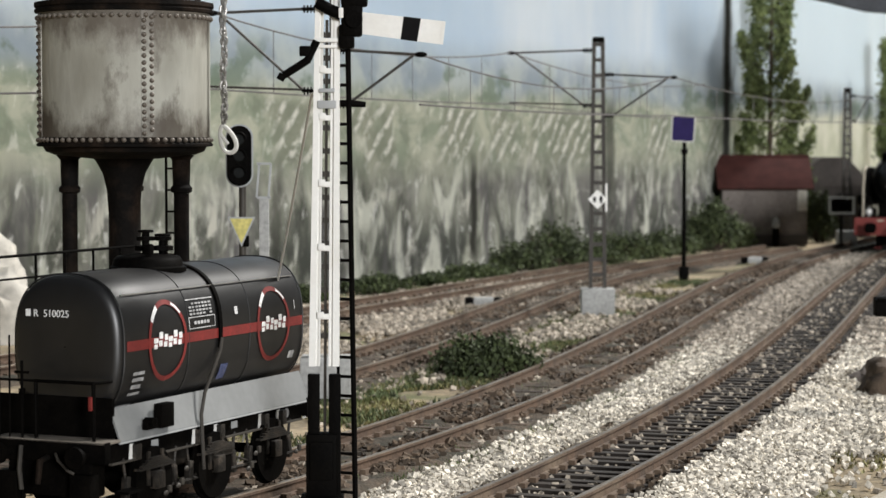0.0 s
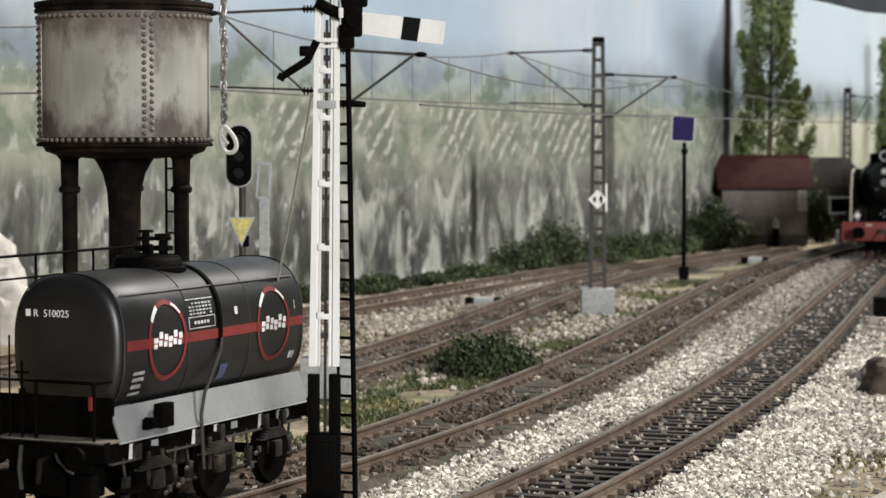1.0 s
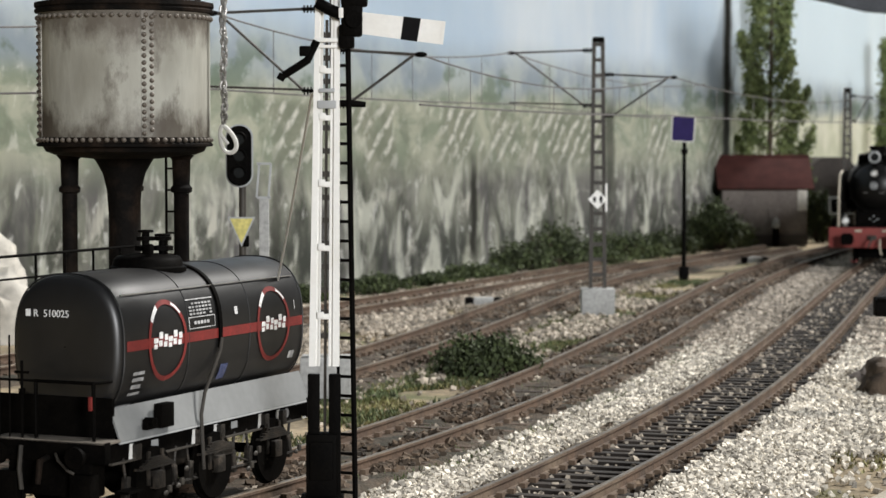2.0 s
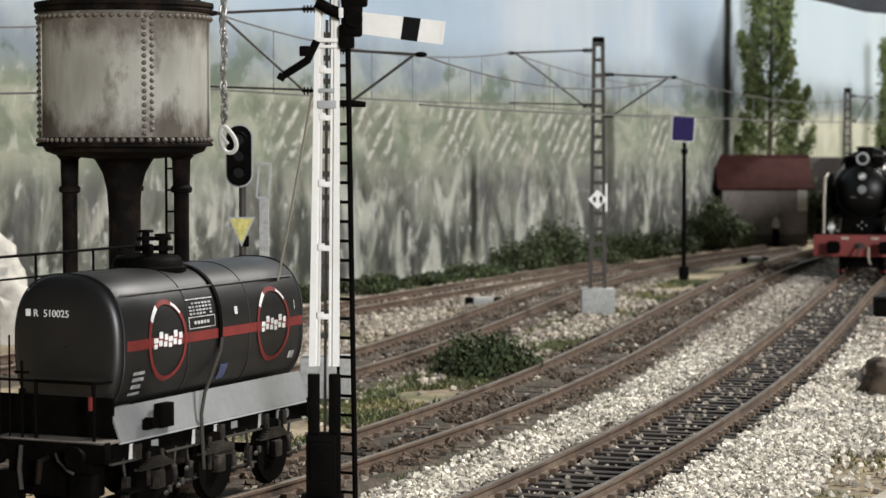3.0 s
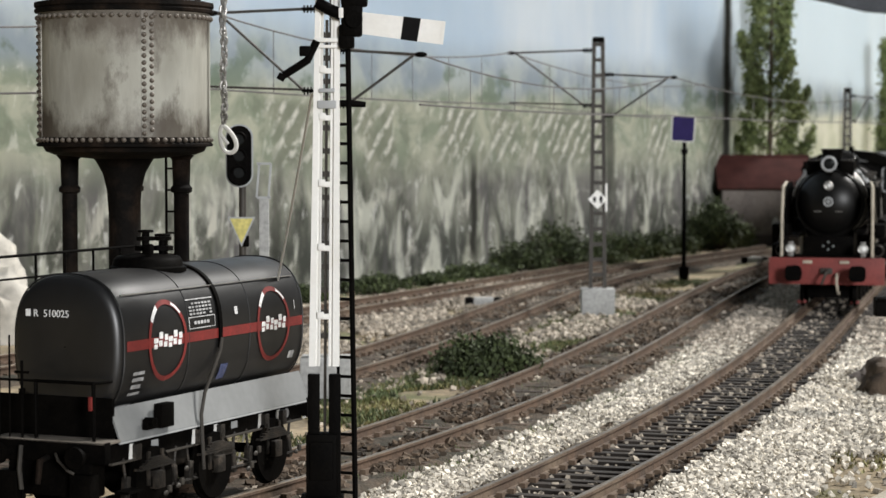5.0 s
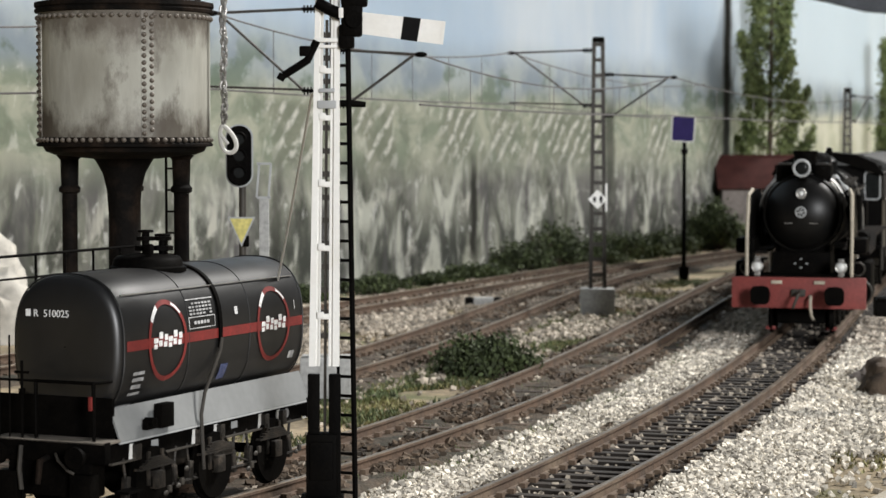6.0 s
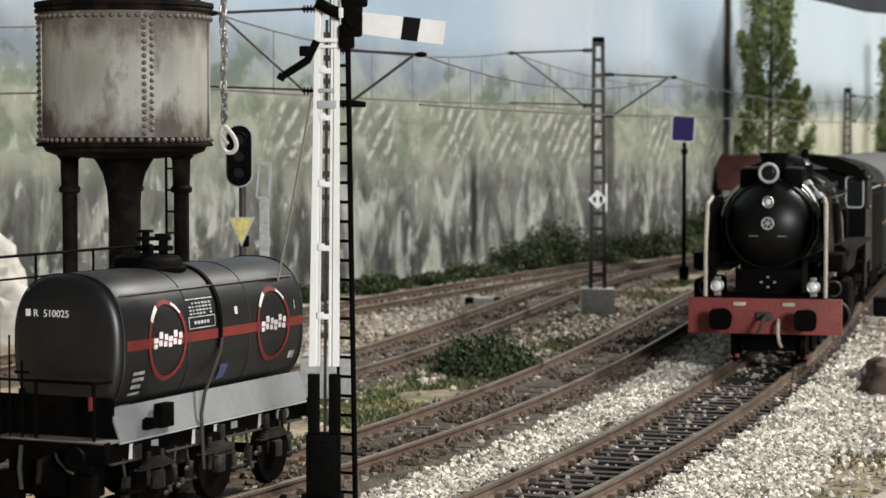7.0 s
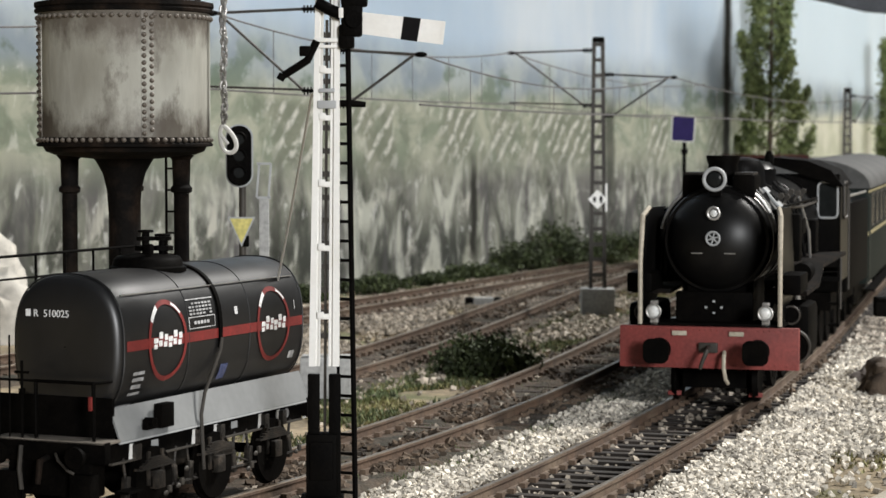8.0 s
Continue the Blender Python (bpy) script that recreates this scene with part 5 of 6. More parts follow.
def ballast():
    r = random.Random(11)
    near, far, sparse, patches = [], [], [], []
    for k in range(110000):
        y = 25 + 37 * r.random() ** 1.15
        s = r.choice((r.uniform(-2.6, -0.95), r.uniform(1.1, 4.4), r.uniform(1.1, 4.4)))
        if 0 < s < 1.45 and r.random() < (1.45 - s) * 2.4 + 0.35 * noise.noise((y * 0.9, s, 4)):
            continue
        if s < 0 and r.random() < (-s - 1.9) * 1.2:
            continue
        if s > 3.1 and r.random() < (s - 3.1) * 0.75:
            continue
        a = radians(heading(LINE_MAIN, y))
        x = on(LINE_MAIN, y) + s / math.cos(a)
        if s > 0 and y < 36 and x > 4.6 + (y - 30) * 0.28 + 0.3 * noise.noise((x, y, 9)) and r.random() < 0.96:
            continue
        edge = min(1.0, max(0.0, (abs(s) - 1.0) / 0.5))
        z = BED + 0.02 + r.random() * 0.10 + 0.05 * noise.noise((x, y, 3)) - (0.04 if abs(s) > 2 else 0)
        if r.random() < (y - 51) / 12:
            far.append((x, y, z * (0.9 + 0.1 * edge)))
        else:
            near.append((x, y, z * (0.9 + 0.1 * edge)))
    for k in range(19000):
        y = r.uniform(56, 98)
        s = r.choice((r.uniform(-2.6, -0.95), r.uniform(1.3, 4.0)))
        a = radians(heading(LINE_MAIN, y))
        far.append((on(LINE_MAIN, y) + s / math.cos(a), y, BED + 0.02 + 0.08 * r.random()))
    for curve, y0, y1, n, wide in ((LINE_MAIN, 25, 95, 2200, 0.98), (LINE_SIDING, 27, 80, 1900, 1.4), (LINE_THIRD, 36, 80, 2400, 2.2), (LINE_FAR, 55, 84, 4500, 2.4)):
        for k in range(n):
            y = r.uniform(y0, y1)
            s = r.uniform(-wide, wide)
            sparse.append((on(curve, y) + s, y, BED + 0.0 + r.random() * 0.09))
    # uneven pale patches between the sidings
    for curve, y0, y1, n, s0, s1 in ((LINE_SIDING, 46, 74, 2600, -3.0, -1.0), (LINE_THIRD, 44, 80, 11000, -3.6, -1.0)):
        for k in range(n):
            y, s = r.uniform(y0, y1), r.uniform(s0, s1)
            x = on(curve, y) + s
            if noise.noise((x * 0.45, y * 0.22, 21)) > -0.08 + 0.25 * r.random():
                patches.append((x, y, BED + 0.01 + r.random() * 0.09))
    for k in range(1500):
        x, y = r.uniform(-6, 14), r.uniform(27, 70)
        sparse.append((x, y, BED + 0.01))
    stones("ballast", "pale crushed stone ballast heaped beside the main track", near, 0.04, 0.095, "ballast")
    stones("ballast", "grey dusty ballast along the distant main track", far, 0.06, 0.14, "brownstone")
    stones("ballast", "dusty pale ballast in patches between the sidings", patches, 0.06, 0.14, "gravel")
    clods = []
    for curve, y0, y1, n in ((LINE_SIDING, 32, 95, 9000), (LINE_THIRD, 44, 80, 4000), (LINE_MAIN, 27, 60, 2500)):
        for k in range(n):
            y, s = y0 + (y1 - y0) * r.random() ** 1.4, r.uniform(-1.3, 1.3)
            x = on(curve, y) + s
            if curve is LINE_MAIN and abs(s) < 0.85 or noise.noise((x * 0.8, y * 0.5, 31)) < -0.15 + 0.3 * r.random():
                continue
            clods.append((x, y, -0.215 + 0.03 * r.random()))
    stones("earth_clods", "brown earth clods and grit packed along the rails", clods, 0.05, 0.13, "clod")
    stones("loose_stones", "loose stones strewn between sleepers and tracks", sparse, 0.05, 0.12, "gravel")


ballast()


def grass(name, label, seed, count, material, low, tall):
    r = random.Random(seed)
    bm = B()
    for k in range(count):
        if k % 3:
            y = r.uniform(33, 64)
            s = r.choice((r.gauss(1.9, 0.4), r.gauss(-2.7, 1.0), r.gauss(0, 0.5)))
            x = on(LINE_SIDING, y) + s
        else:
            y = r.uniform(40, 80)
            x = on(LINE_THIRD, y) + r.gauss(2.8, 0.8)
        if seed == 8 and k % 19 == 0:
            x, y = r.uniform(5.4, 8.6), r.uniform(30, 38)
        if noise.noise((x * 0.5, y * 0.35, 7 + seed)) < -0.05:
            continue
        for _ in range(3):
            a, h = r.uniform(0, 6.28), r.uniform(low, tall)
            p = Vector((x + r.gauss(0, 0.06), y + r.gauss(0, 0.06), BED - 0.02))
            e = Vector((math.cos(a), math.sin(a), 0))
            bm.faces.new([bm.verts.new(q) for q in (p - e * 0.025, p + e * 0.025, p + Vector((e.y, -e.x, 0)) * h * 0.7 + Vector((0, 0, h)))])
    ob = part(name, bm, material, smooth=False)
    tagged(ob, label, "grass", kind="stuff")


grass("grass", "short green grass tufts between the tracks", 4, 12000, "leafbright", 0.06, 0.16)
grass("dry_grass", "dry yellow-green turf between the tracks", 8, 14000, "turf", 0.05, 0.12)


# ---- the train ----
def wheelset(parent, y, r, name, label=""):
    """An axle with two wheels; large ones are spoked."""
    ob = part(name, cyl(B(), (-0.72, 0, 0), (0.72, 0, 0), 0.08), "matt", parent, label)
    ob.matrix_basis = at(0, y, r)
    for s in (-1, 1):
        bm = B()
        lathe(bm, [(r - 0.13, -0.04), (r - 0.02, -0.05), (r + 0.03, -0.05 if s > 0 else 0.03), (r, 0.05), (r - 0.13, 0.04)], 40, Matrix.Translation((s * 0.74, 0, 0)) @ Matrix.Rotation(math.pi / 2, 4, "Y")) if r < 0.6 else ring(bm, (s * 0.74, 0, 0), r - 0.06, 0.06, "X", 40, 8)
        if r > 0.6:
            # hub, spokes and rim as one cast piece
            bm.free()
            bm = B()
            k2 = 28
            rings = [[bm.verts.new((s * 0.74, q * math.cos(2 * math.pi * (i + (0.25 if i % 2 else 0.0)) / k2), q * math.sin(2 * math.pi * (i + (0.25 if i % 2 else 0.0)) / k2))) for i in range(k2)] for q in (0.17, r - 0.13, r)]
            bm.faces.new(rings[0])
            for i in range(k2):
                j = (i + 1) % k2
                bm.faces.new((rings[1][i], rings[1][j], rings[2][j], rings[2][i]))
                if i % 2 == 0:
                    bm.faces.new((rings[0][i], rings[0][j], rings[1][j], rings[1][i]))
            bmesh.ops.recalc_face_normals(bm, faces=bm.faces)
            bmesh.ops.solidify(bm, geom=bm.faces[:], thickness=0.09)
        part("wheel", bm, "matt", ob)
    return ob


def locomotive():
    w = thing("steam_locomotive", "black steam locomotive with red buffer beam and smoke deflectors", "locomotive")
    bm = B()
    box(bm, 0, 0.08, 1.045, 3.2, 0.16, 0.745, bevel=0.02)
    beam = part("buffer_beam", bm, "beamred", w, "weathered red buffer beam")
    bm = B()
    for k in range(30):
        for z in (1.36, 0.74):
            ball(bm, (-1.5 + k * 3.0 / 29, 0.0, z), 0.016, u=6, v=4)
    part("rivet_rows", bm, "beamred", beam)
    for x in (-0.52, 0.50):
        part("number_plate", box(B(), x, -0.02, 1.30, 0.26, 0.04, 0.08, bevel=0.008), "cream", beam, "small pale plate")
    for s in (-1, 1):
        bm = B()
        cyl(bm, (s * 0.88, 0.0, 1.0), (s * 0.88, -0.30, 1.0), 0.15, 0.13, 20)
        cyl(bm, (s * 0.88, 0.0, 1.0), (s * 0.88, -0.05, 1.0), 0.21, seg=20)
        buf = part("buffer", bm, "matt", w, "black buffer")
        bm = B()
        prism(bm, rounded(0.46, 0.44, 0.13), -0.42, -0.36, Matrix.Translation((s * 0.88, 0, 1.0)))
        part("buffer_plate", bm, "matt", buf)
        # lamps on the beam
        bm = B()
        ball(bm, (s * 1.0, 0.14, 1.67), 0.13, (1, 0.9, 1), 20, 14)
        lamp = part("marker_lamp", bm, "lens", w, "silver beam lamp with clear lens")
        bm = B()
        ring(bm, (s * 1.0, 0.06, 1.67), 0.125, 0.018, "Y")
        box(bm, s * 1.0, 0.16, 1.83, 0.13, 0.12, 0.06, bevel=0.01)
        box(bm, s * 1.0, 0.16, 1.48, 0.14, 0.12, 0.12, bevel=0.01)
        part("lamp_case", bm, "steel", lamp)
        # smoke deflectors
        bm = B()
        plate = [(0.12, 1.42), (2.3, 1.95), (2.45, 3.3), (2.25, 3.5), (0.55, 3.52), (0.26, 3.38), (0.12, 2.6)]
        swap = Matrix(((0, 1, 0, 0), (1, 0, 0, 0), (0, 0, 1, 0), (0, 0, 0, 1)))
        prism(bm, plate, s * 1.25 - 0.02, s * 1.25 + 0.02, swap)
        for v in bm.verts:
            if v.co.z > 3.2:
                v.co.x -= s * 0.08
        defl = part("smoke_deflector", bm, "black", w, "black smoke deflector plate")
        bm = B()
        tube(bm, [(s * 1.25, 0.10, 1.44), (s * 1.25, 0.10, 2.6), (s * 1.235, 0.25, 3.38), (s * 1.17, 0.55, 3.52)], 0.042, 8)
        part("deflector_edge", bm, "cream", defl, "cream painted front edge")
        # cylinders
        bm = B()
        box(bm, s * 1.38, 1.9, 1.28, 0.56, 1.5, 0.95, bevel=0.12)
        cyl(bm, (s * 1.38, 1.05, 1.0), (s * 1.38, 1.2, 1.0), 0.33, seg=24)
        cyl(bm, (s * 1.34, 1.0, 1.58), (s * 1.34, 1.2, 1.58), 0.19, seg=20)
        block = part("cylinder", bm, "matt", w, "black cylinder block")
        part("cover_ring", ring(B(), (s * 1.38, 1.04, 1.0), 0.30, 0.03, "Y", 28, 6), "lattice", block, "dull cylinder cover ring")
        part("valve_cover", ring(B(), (s * 1.34, 0.99, 1.58), 0.16, 0.02, "Y", 24, 6), "lattice", block)
        bm = B()
        box(bm, s * 1.34, 1.1, 2.16, 0.46, 1.2, 0.35, bevel=0.04)
        part("sandbox", bm, "matt", w)
        bm = B()
        prism(bm, [(1.2, 2.0), (3.4, 2.02), (4.2, 2.34), (9.0, 2.34), (9.0, 2.27), (4.25, 2.27), (3.45, 1.95), (1.2, 1.92)], s * 1.25 - 0.36, s * 1.25 + 0.36, swap)
        part("running_board", bm, "rusty", w, "worn grey-edged running board")
        bm = B()
        tube(bm, [(s * 1.02, 1.4, 3.45), (s * 1.05, 2.6, 3.5), (s * 1.05, 8.4, 3.5)], 0.025)
        for k in range(6):
            tube(bm, [(s * 0.88, 2.4 + k * 1.2, 3.42), (s * 1.05, 2.4 + k * 1.2, 3.5)], 0.02, 6)
        part("handrail", bm, "matt", w, "dark handrail")
        # piping and air tank on the flank
        for pts, q in (([(0.72, 1.75, 3.75), (0.98, 1.85, 3.3), (1.1, 1.9, 2.7), (1.12, 2.0, 2.1)], 0.075), ([(0.98, 3.9, 3.2), (1.08, 4.1, 2.8), (1.12, 4.4, 2.4)], 0.04), ([(0.5, 5.2, 3.9), (0.95, 5.35, 3.4), (1.1, 5.6, 2.4)], 0.035)):
            part("steam_pipe", tube(B(), [(s * x, y, z) for x, y, z in pts], q), "black", w)
        for pts, q in (([(0.55, 1.3, 3.95), (0.9, 1.32, 3.55), (1.02, 1.36, 3.05)], 0.02), ([(0.6, 1.7, 3.92), (0.98, 1.8, 3.45), (1.08, 1.9, 3.0)], 0.028), ([(0.98, 5.5, 3.6), (1.14, 5.9, 2.9), (1.16, 6.0, 2.36)], 0.03), ([(0.7, 3.0, 3.75), (1.02, 3.1, 3.2), (1.1, 3.3, 2.4)], 0.022)):
            part("thin_pipe", tube(B(), [(s * x, y, z) for x, y, z in pts], q, 6), "steel", w, "bright thin pipe")
        bm = B()
        box(bm, s * 1.08, 4.6, 3.05, 0.22, 0.7, 0.3, bevel=0.04)
        box(bm, s * 1.12, 6.8, 2.75, 0.2, 0.5, 0.7, bevel=0.05)
        part("flank_box", bm, "matt", w)
        bm = B()
        cyl(bm, (s * 1.28, 3.2, 2.2), (s * 1.28, 4.0, 2.2), 0.2, seg=20)
        part("air_pump", box(bm, s * 1.16, 2.9, 2.9, 0.3, 0.35, 0.9, bevel=0.06), "matt", w)
        bm = B()
        box(bm, s * 0.62, 0.95, 0.42, 0.1, 0.06, 0.7)
        part("guard_iron", bm, "matt", w)
        part("guard_tip", box(B(), s * 0.74, 0.86, 0.13, 0.24, 0.1, 0.08, bevel=0.01), "beamred", w, "red guard iron tip")
    # coupling, hose, centre dots
    bm = B()
    box(bm, 0, -0.03, 1.05, 0.34, 0.08, 0.18, bevel=0.02)
    tube(bm, [(0.02, -0.05, 1.08), (0.02, -0.3, 1.02), (-0.06, -0.34, 0.82), (-0.1, -0.3, 0.70)], 0.035)
    part("coupling_hook", bm, "lattice", w, "grey coupling hook")
    part("brake_hose", tube(B(), [(0.29, -0.04, 0.98), (0.30, -0.16, 0.92), (0.30, -0.2, 0.7), (0.33, -0.16, 0.5), (0.36, -0.05, 0.42)], 0.035), "cream", w, "pale brake hose")
    bm = B()
    for x, z in ((0, 1.83), (0, 1.62), (-0.14, 1.72), (0.14, 1.72)):
        box(bm, x, 0.62, z, 0.05, 0.04, 0.04, bevel=0.01)
    part("step_bolts", bm, "panelgrey", w, "pale bolts")
    bm = B()
    box(bm, 0, 0.75, 1.55, 1.4, 0.2, 0.9, bevel=0.04)
    box(bm, 0, 4.6, 0.95, 1.1, 8.6, 0.7, bevel=0.02)
    box(bm, 0, 0.6, 1.44, 2.6, 1.0, 0.06)
    box(bm, 0, 1.9, 1.75, 1.3, 1.6, 0.9)
    # low boxes added to block the lit ground seen beneath the engine
    box(bm, 0, 5.5, 0.45, 1.2, 8.0, 0.4)
    box(bm, 0, 0.9, 0.5, 1.15, 0.3, 0.5)
    part("frame", bm, "matt", w, "black main frame with filler boxes beneath")
    part("smokebox_saddle", box(B(), 0, 1.7, 2.0, 1.1, 1.4, 0.6, bevel=0.05), "matt", w)
    # boiler along y
    lie = Matrix(((1, 0, 0, 0), (0, 0, 1, 0), (0, 1, 0, 2.92), (0, 0, 0, 1)))
    boiler = part("boiler", lathe(B(), [(0.3, 0.92), (0.95, 0.95), (0.98, 1.02), (0.98, 2.8), (0.95, 2.82), (0.95, 5.2), (1.02, 6.6), (1.05, 8.9), (0.4, 8.92)], 48, lie), "black", w, "black boiler and smokebox")
    door = part("smokebox_door", lathe(B(), [(0.05, 0.50), (0.3, 0.535), (0.55, 0.63), (0.76, 0.78), (0.88, 0.91), (0.90, 0.97), (0.2, 0.97)], 48, lie), "smokebox", boiler, "domed dusty black smokebox door")
    for y in (1.3, 2.75, 3.9, 5.2, 6.6):
        part("boiler_band", ring(B(), (0, y, 2.92), 0.985 if y < 5.5 else 1.03, 0.018, "Y", 48, 6), "steel" if y == 1.3 else "black", boiler)
    for s in (-1, 1):
        part("door_handle", tube(B(), [(s * 0.30 - 0.10, 0.52, 2.70), (s * 0.30 + 0.10, 0.52, 2.70)], 0.012, 6), "steel", door, "short bright hinge bar")
    bm = B()
    cyl(bm, (0, 0.46, 2.97), (0, 0.6, 2.97), 0.03, seg=10)
    ring(bm, (0, 0.46, 2.97), 0.12, 0.02, "Y", 24, 8)
    for k in range(3):
        a = math.pi * k / 3 + 0.3
        tube(bm, [(0.12 * math.cos(a), 0.46, 2.97 + 0.12 * math.sin(a)), (-0.12 * math.cos(a), 0.46, 2.97 - 0.12 * math.sin(a))], 0.015, 6)
    part("door_wheel", bm, "panelgrey", door, "pale door handwheel")
    bm = B()
    cyl(bm, (0, 0.52, 3.42), (0, 0.8, 3.42), 0.115, seg=20)
    mid = part("door_lamp", bm, "matt", door)
    part("lamp_ring", ring(B(), (0, 0.52, 3.42), 0.105, 0.025, "Y"), "steel", mid, "bright lamp ring")
    part("lamp_glass", ball(B(), (0, 0.52, 3.42), 0.07, (1, 0.5, 1)), "lens", mid)
    bm = B()
    cyl(bm, (0, 0.62, 4.03), (0, 1.0, 4.03), 0.21, 0.16, 28)
    box(bm, 0, 0.9, 3.85, 0.2, 0.3, 0.25)
    top = part("headlamp", bm, "matt", w, "large headlamp on the smokebox")
    part("lamp_ring", ring(B(), (0, 0.62, 4.03), 0.19, 0.035, "Y", 32), "panelgrey", top, "pale headlamp ring")
    part("lamp_glass", ball(B(), (0, 0.64, 4.03), 0.15, (1, 0.3, 1)), "darkglass", top)
    part("chimney", lathe(B(), [(0.36, 3.7), (0.30, 4.0), (0.27, 4.28), (0.31, 4.4), (0.31, 4.45), (0.22, 4.45)], 28, Matrix.Translation((0, 1.7, 0))), "matt", w, "short black chimney")
    for s in (-1, 1):
        side = part("chimney_side_box", box(B(), s * 0.46, 1.55, 3.90, 0.42, 0.9, 0.42, bevel=0.07), "matt", w)
        part("box_lid", box(B(), s * 0.46, 1.5, 4.125, 0.34, 0.7, 0.05, bevel=0.015), "grime", side)
        # hinged cover with a dark opening on the shoulder of the boiler
        tilt = Matrix.Rotation(s * radians(48), 4, "Y")
        cover = part("shoulder_cover", box(B(), s * 0.84, 2.35, 3.66, 0.50, 0.55, 0.05, tilt, 0.015), "panelgrey", w, "pale grey hinged cover")
        part("cover_opening", box(B(), s * 0.86, 2.33, 3.68, 0.22, 0.28, 0.05, tilt, 0.01), "matt", cover)
        # bright grab rail round the smokebox shoulder
        pts = [(s * 1.06 * math.sin(radians(q)), 1.18, 2.92 + 1.06 * math.cos(radians(q))) for q in range(24, 81, 8)]
        part("shoulder_rail", tube(B(), pts, 0.034, 8), "steel", w, "bright shoulder grab rail")
        for y, z in ((3.3, 3.62), (4.3, 3.58), (5.0, 3.66), (6.2, 3.6), (7.2, 3.62)):
            bm = B()
            cyl(bm, (s * 0.80, y, z - 0.1), (s * 0.88, y, z + 0.06), 0.05, 0.035, 10)
            cyl(bm, (s * 0.88, y - 0.05, z + 0.05), (s * 0.88, y + 0.05, z + 0.05), 0.06, seg=12)
            part("clack_valve", bm, "lattice", w, "small dull valve")
        part("feed_pipe", tube(B(), [(s * 0.90, 2.7, 3.55), (s * 1.0, 4.0, 3.44), (s * 1.02, 6.0, 3.40), (s * 1.0, 8.8, 3.42)], 0.035, 8), "lattice", w)
    part("steam_dome", lathe(B(), [(0.6, 3.7), (0.5, 3.95), (0.48, 4.2), (0.4, 4.34), (0.2, 4.4)], 28, Matrix.Translation((0, 3.9, 0))), "black", w)
    part("sand_dome", lathe(B(), [(0.6, 3.7), (0.5, 3.95), (0.48, 4.15), (0.35, 4.28), (0.1, 4.32)], 28, Matrix.Translation((0, 5.8, 0))), "black", w)
    part("safety_valve", lathe(B(), [(0.1, 3.9), (0.1, 4.38), (0.06, 4.5)], 14, Matrix.Translation((0.15, 7.4, 0))), "matt", w)
    bm = B()
    for s in (-1, 1):
        box(bm, s * 1.47, 9.9, 2.75, 0.05, 1.9, 2.1)
    box(bm, 0, 8.98, 3.0, 2.95, 0.06, 2.0)
    box(bm, 0, 9.9, 1.75, 2.9, 1.9, 0.1)
    cab = part("cab", bm, "black", w, "black enclosed cab")
    bm = B()
    roof = [(-1.55, 3.75), (-1.3, 4.08), (-0.8, 4.28), (0, 4.36), (0.8, 4.28), (1.3, 4.08), (1.55, 3.75), (1.5, 3.72), (0, 4.2), (-1.5, 3.72)]
    prism(bm, roof, 8.8, 11.2)
    part("cab_roof", bm, "matt", cab, "curved cab roof")
    for s in (-1, 1):
        win = part("side_window", prism(B(), rounded(0.74, 0.78, 0.12), -0.01, 0.01, Matrix.Translation((s * 1.505, 9.85, 3.42)) @ Matrix.Rotation(math.pi / 2, 4, "Z")), "darkglass", cab, "dark cab window")
        bm = B()
        o = rounded(0.74, 0.78, 0.12)
        pts = [(s * 1.52, 9.85 + a, 3.42 + b) for a, b in o]
        tube(bm, pts + [pts[0]], 0.028, 6)
        part("window_frame", bm, "lattice", win)
        fw = part("front_window", prism(B(), rounded(0.42, 0.76, 0.1), -0.01, 0.01, Matrix.Translation((s * 1.22, 8.94, 3.44))), "darkglass", cab, "dark front cab window")
        pts = [(s * 1.22 + a, 8.92, 3.44 + b) for a, b in rounded(0.42, 0.76, 0.1)]
        part("window_frame", tube(B(), pts + [pts[0]], 0.026, 6), "panelgrey", fw, "pale window frame")
        part("grab_rail", tube(B(), [(s * 1.5, 10.9, 1.4), (s * 1.5, 10.9, 3.6)], 0.025), "lattice", cab)
        part("grab_rail", tube(B(), [(s * 1.5, 9.0, 1.1), (s * 1.5, 9.0, 2.2)], 0.025), "lattice", cab)
        bm = B()
        box(bm, s * 1.36, 9.2, 0.75, 0.25, 0.4, 0.04)
        box(bm, s * 1.36, 9.2, 1.2, 0.25, 0.4, 0.04)
        box(bm, s * 1.44, 9.2, 1.2, 0.04, 0.4, 1.0)
        part("cab_step", bm, "matt", w)
    # tender
    bm = B()
    box(bm, 0, 14.0, 2.3, 2.9, 5.6, 2.0, bevel=0.08)
    box(bm, 0, 14.0, 1.1, 2.2, 5.8, 0.4)
    ten = part("tender", bm, "matt", w, "black tender body")
    part("coal", ball(B(), (0, 13.4, 3.2), 1.0, (1.1, 1.8, 0.6), 24, 12), "matt", ten)
    part("tender_rail", tube(B(), [(1.4, 11.4, 3.45), (1.4, 16.6, 3.45)], 0.03), "steel", ten)
    sets = []
    for y in (3.6, 5.25, 6.9, 8.5):
        sets.append((wheelset(w, y, 0.8, "driving_wheelset", "black spoked driving wheels"), y, 0.8))
    for y, r in ((1.1, 0.42), (10.2, 0.5), (12.2, 0.48), (13.7, 0.48), (15.6, 0.48)):
        sets.append((wheelset(w, y, r, "carrying_wheelset"), y, r))
    rods = []
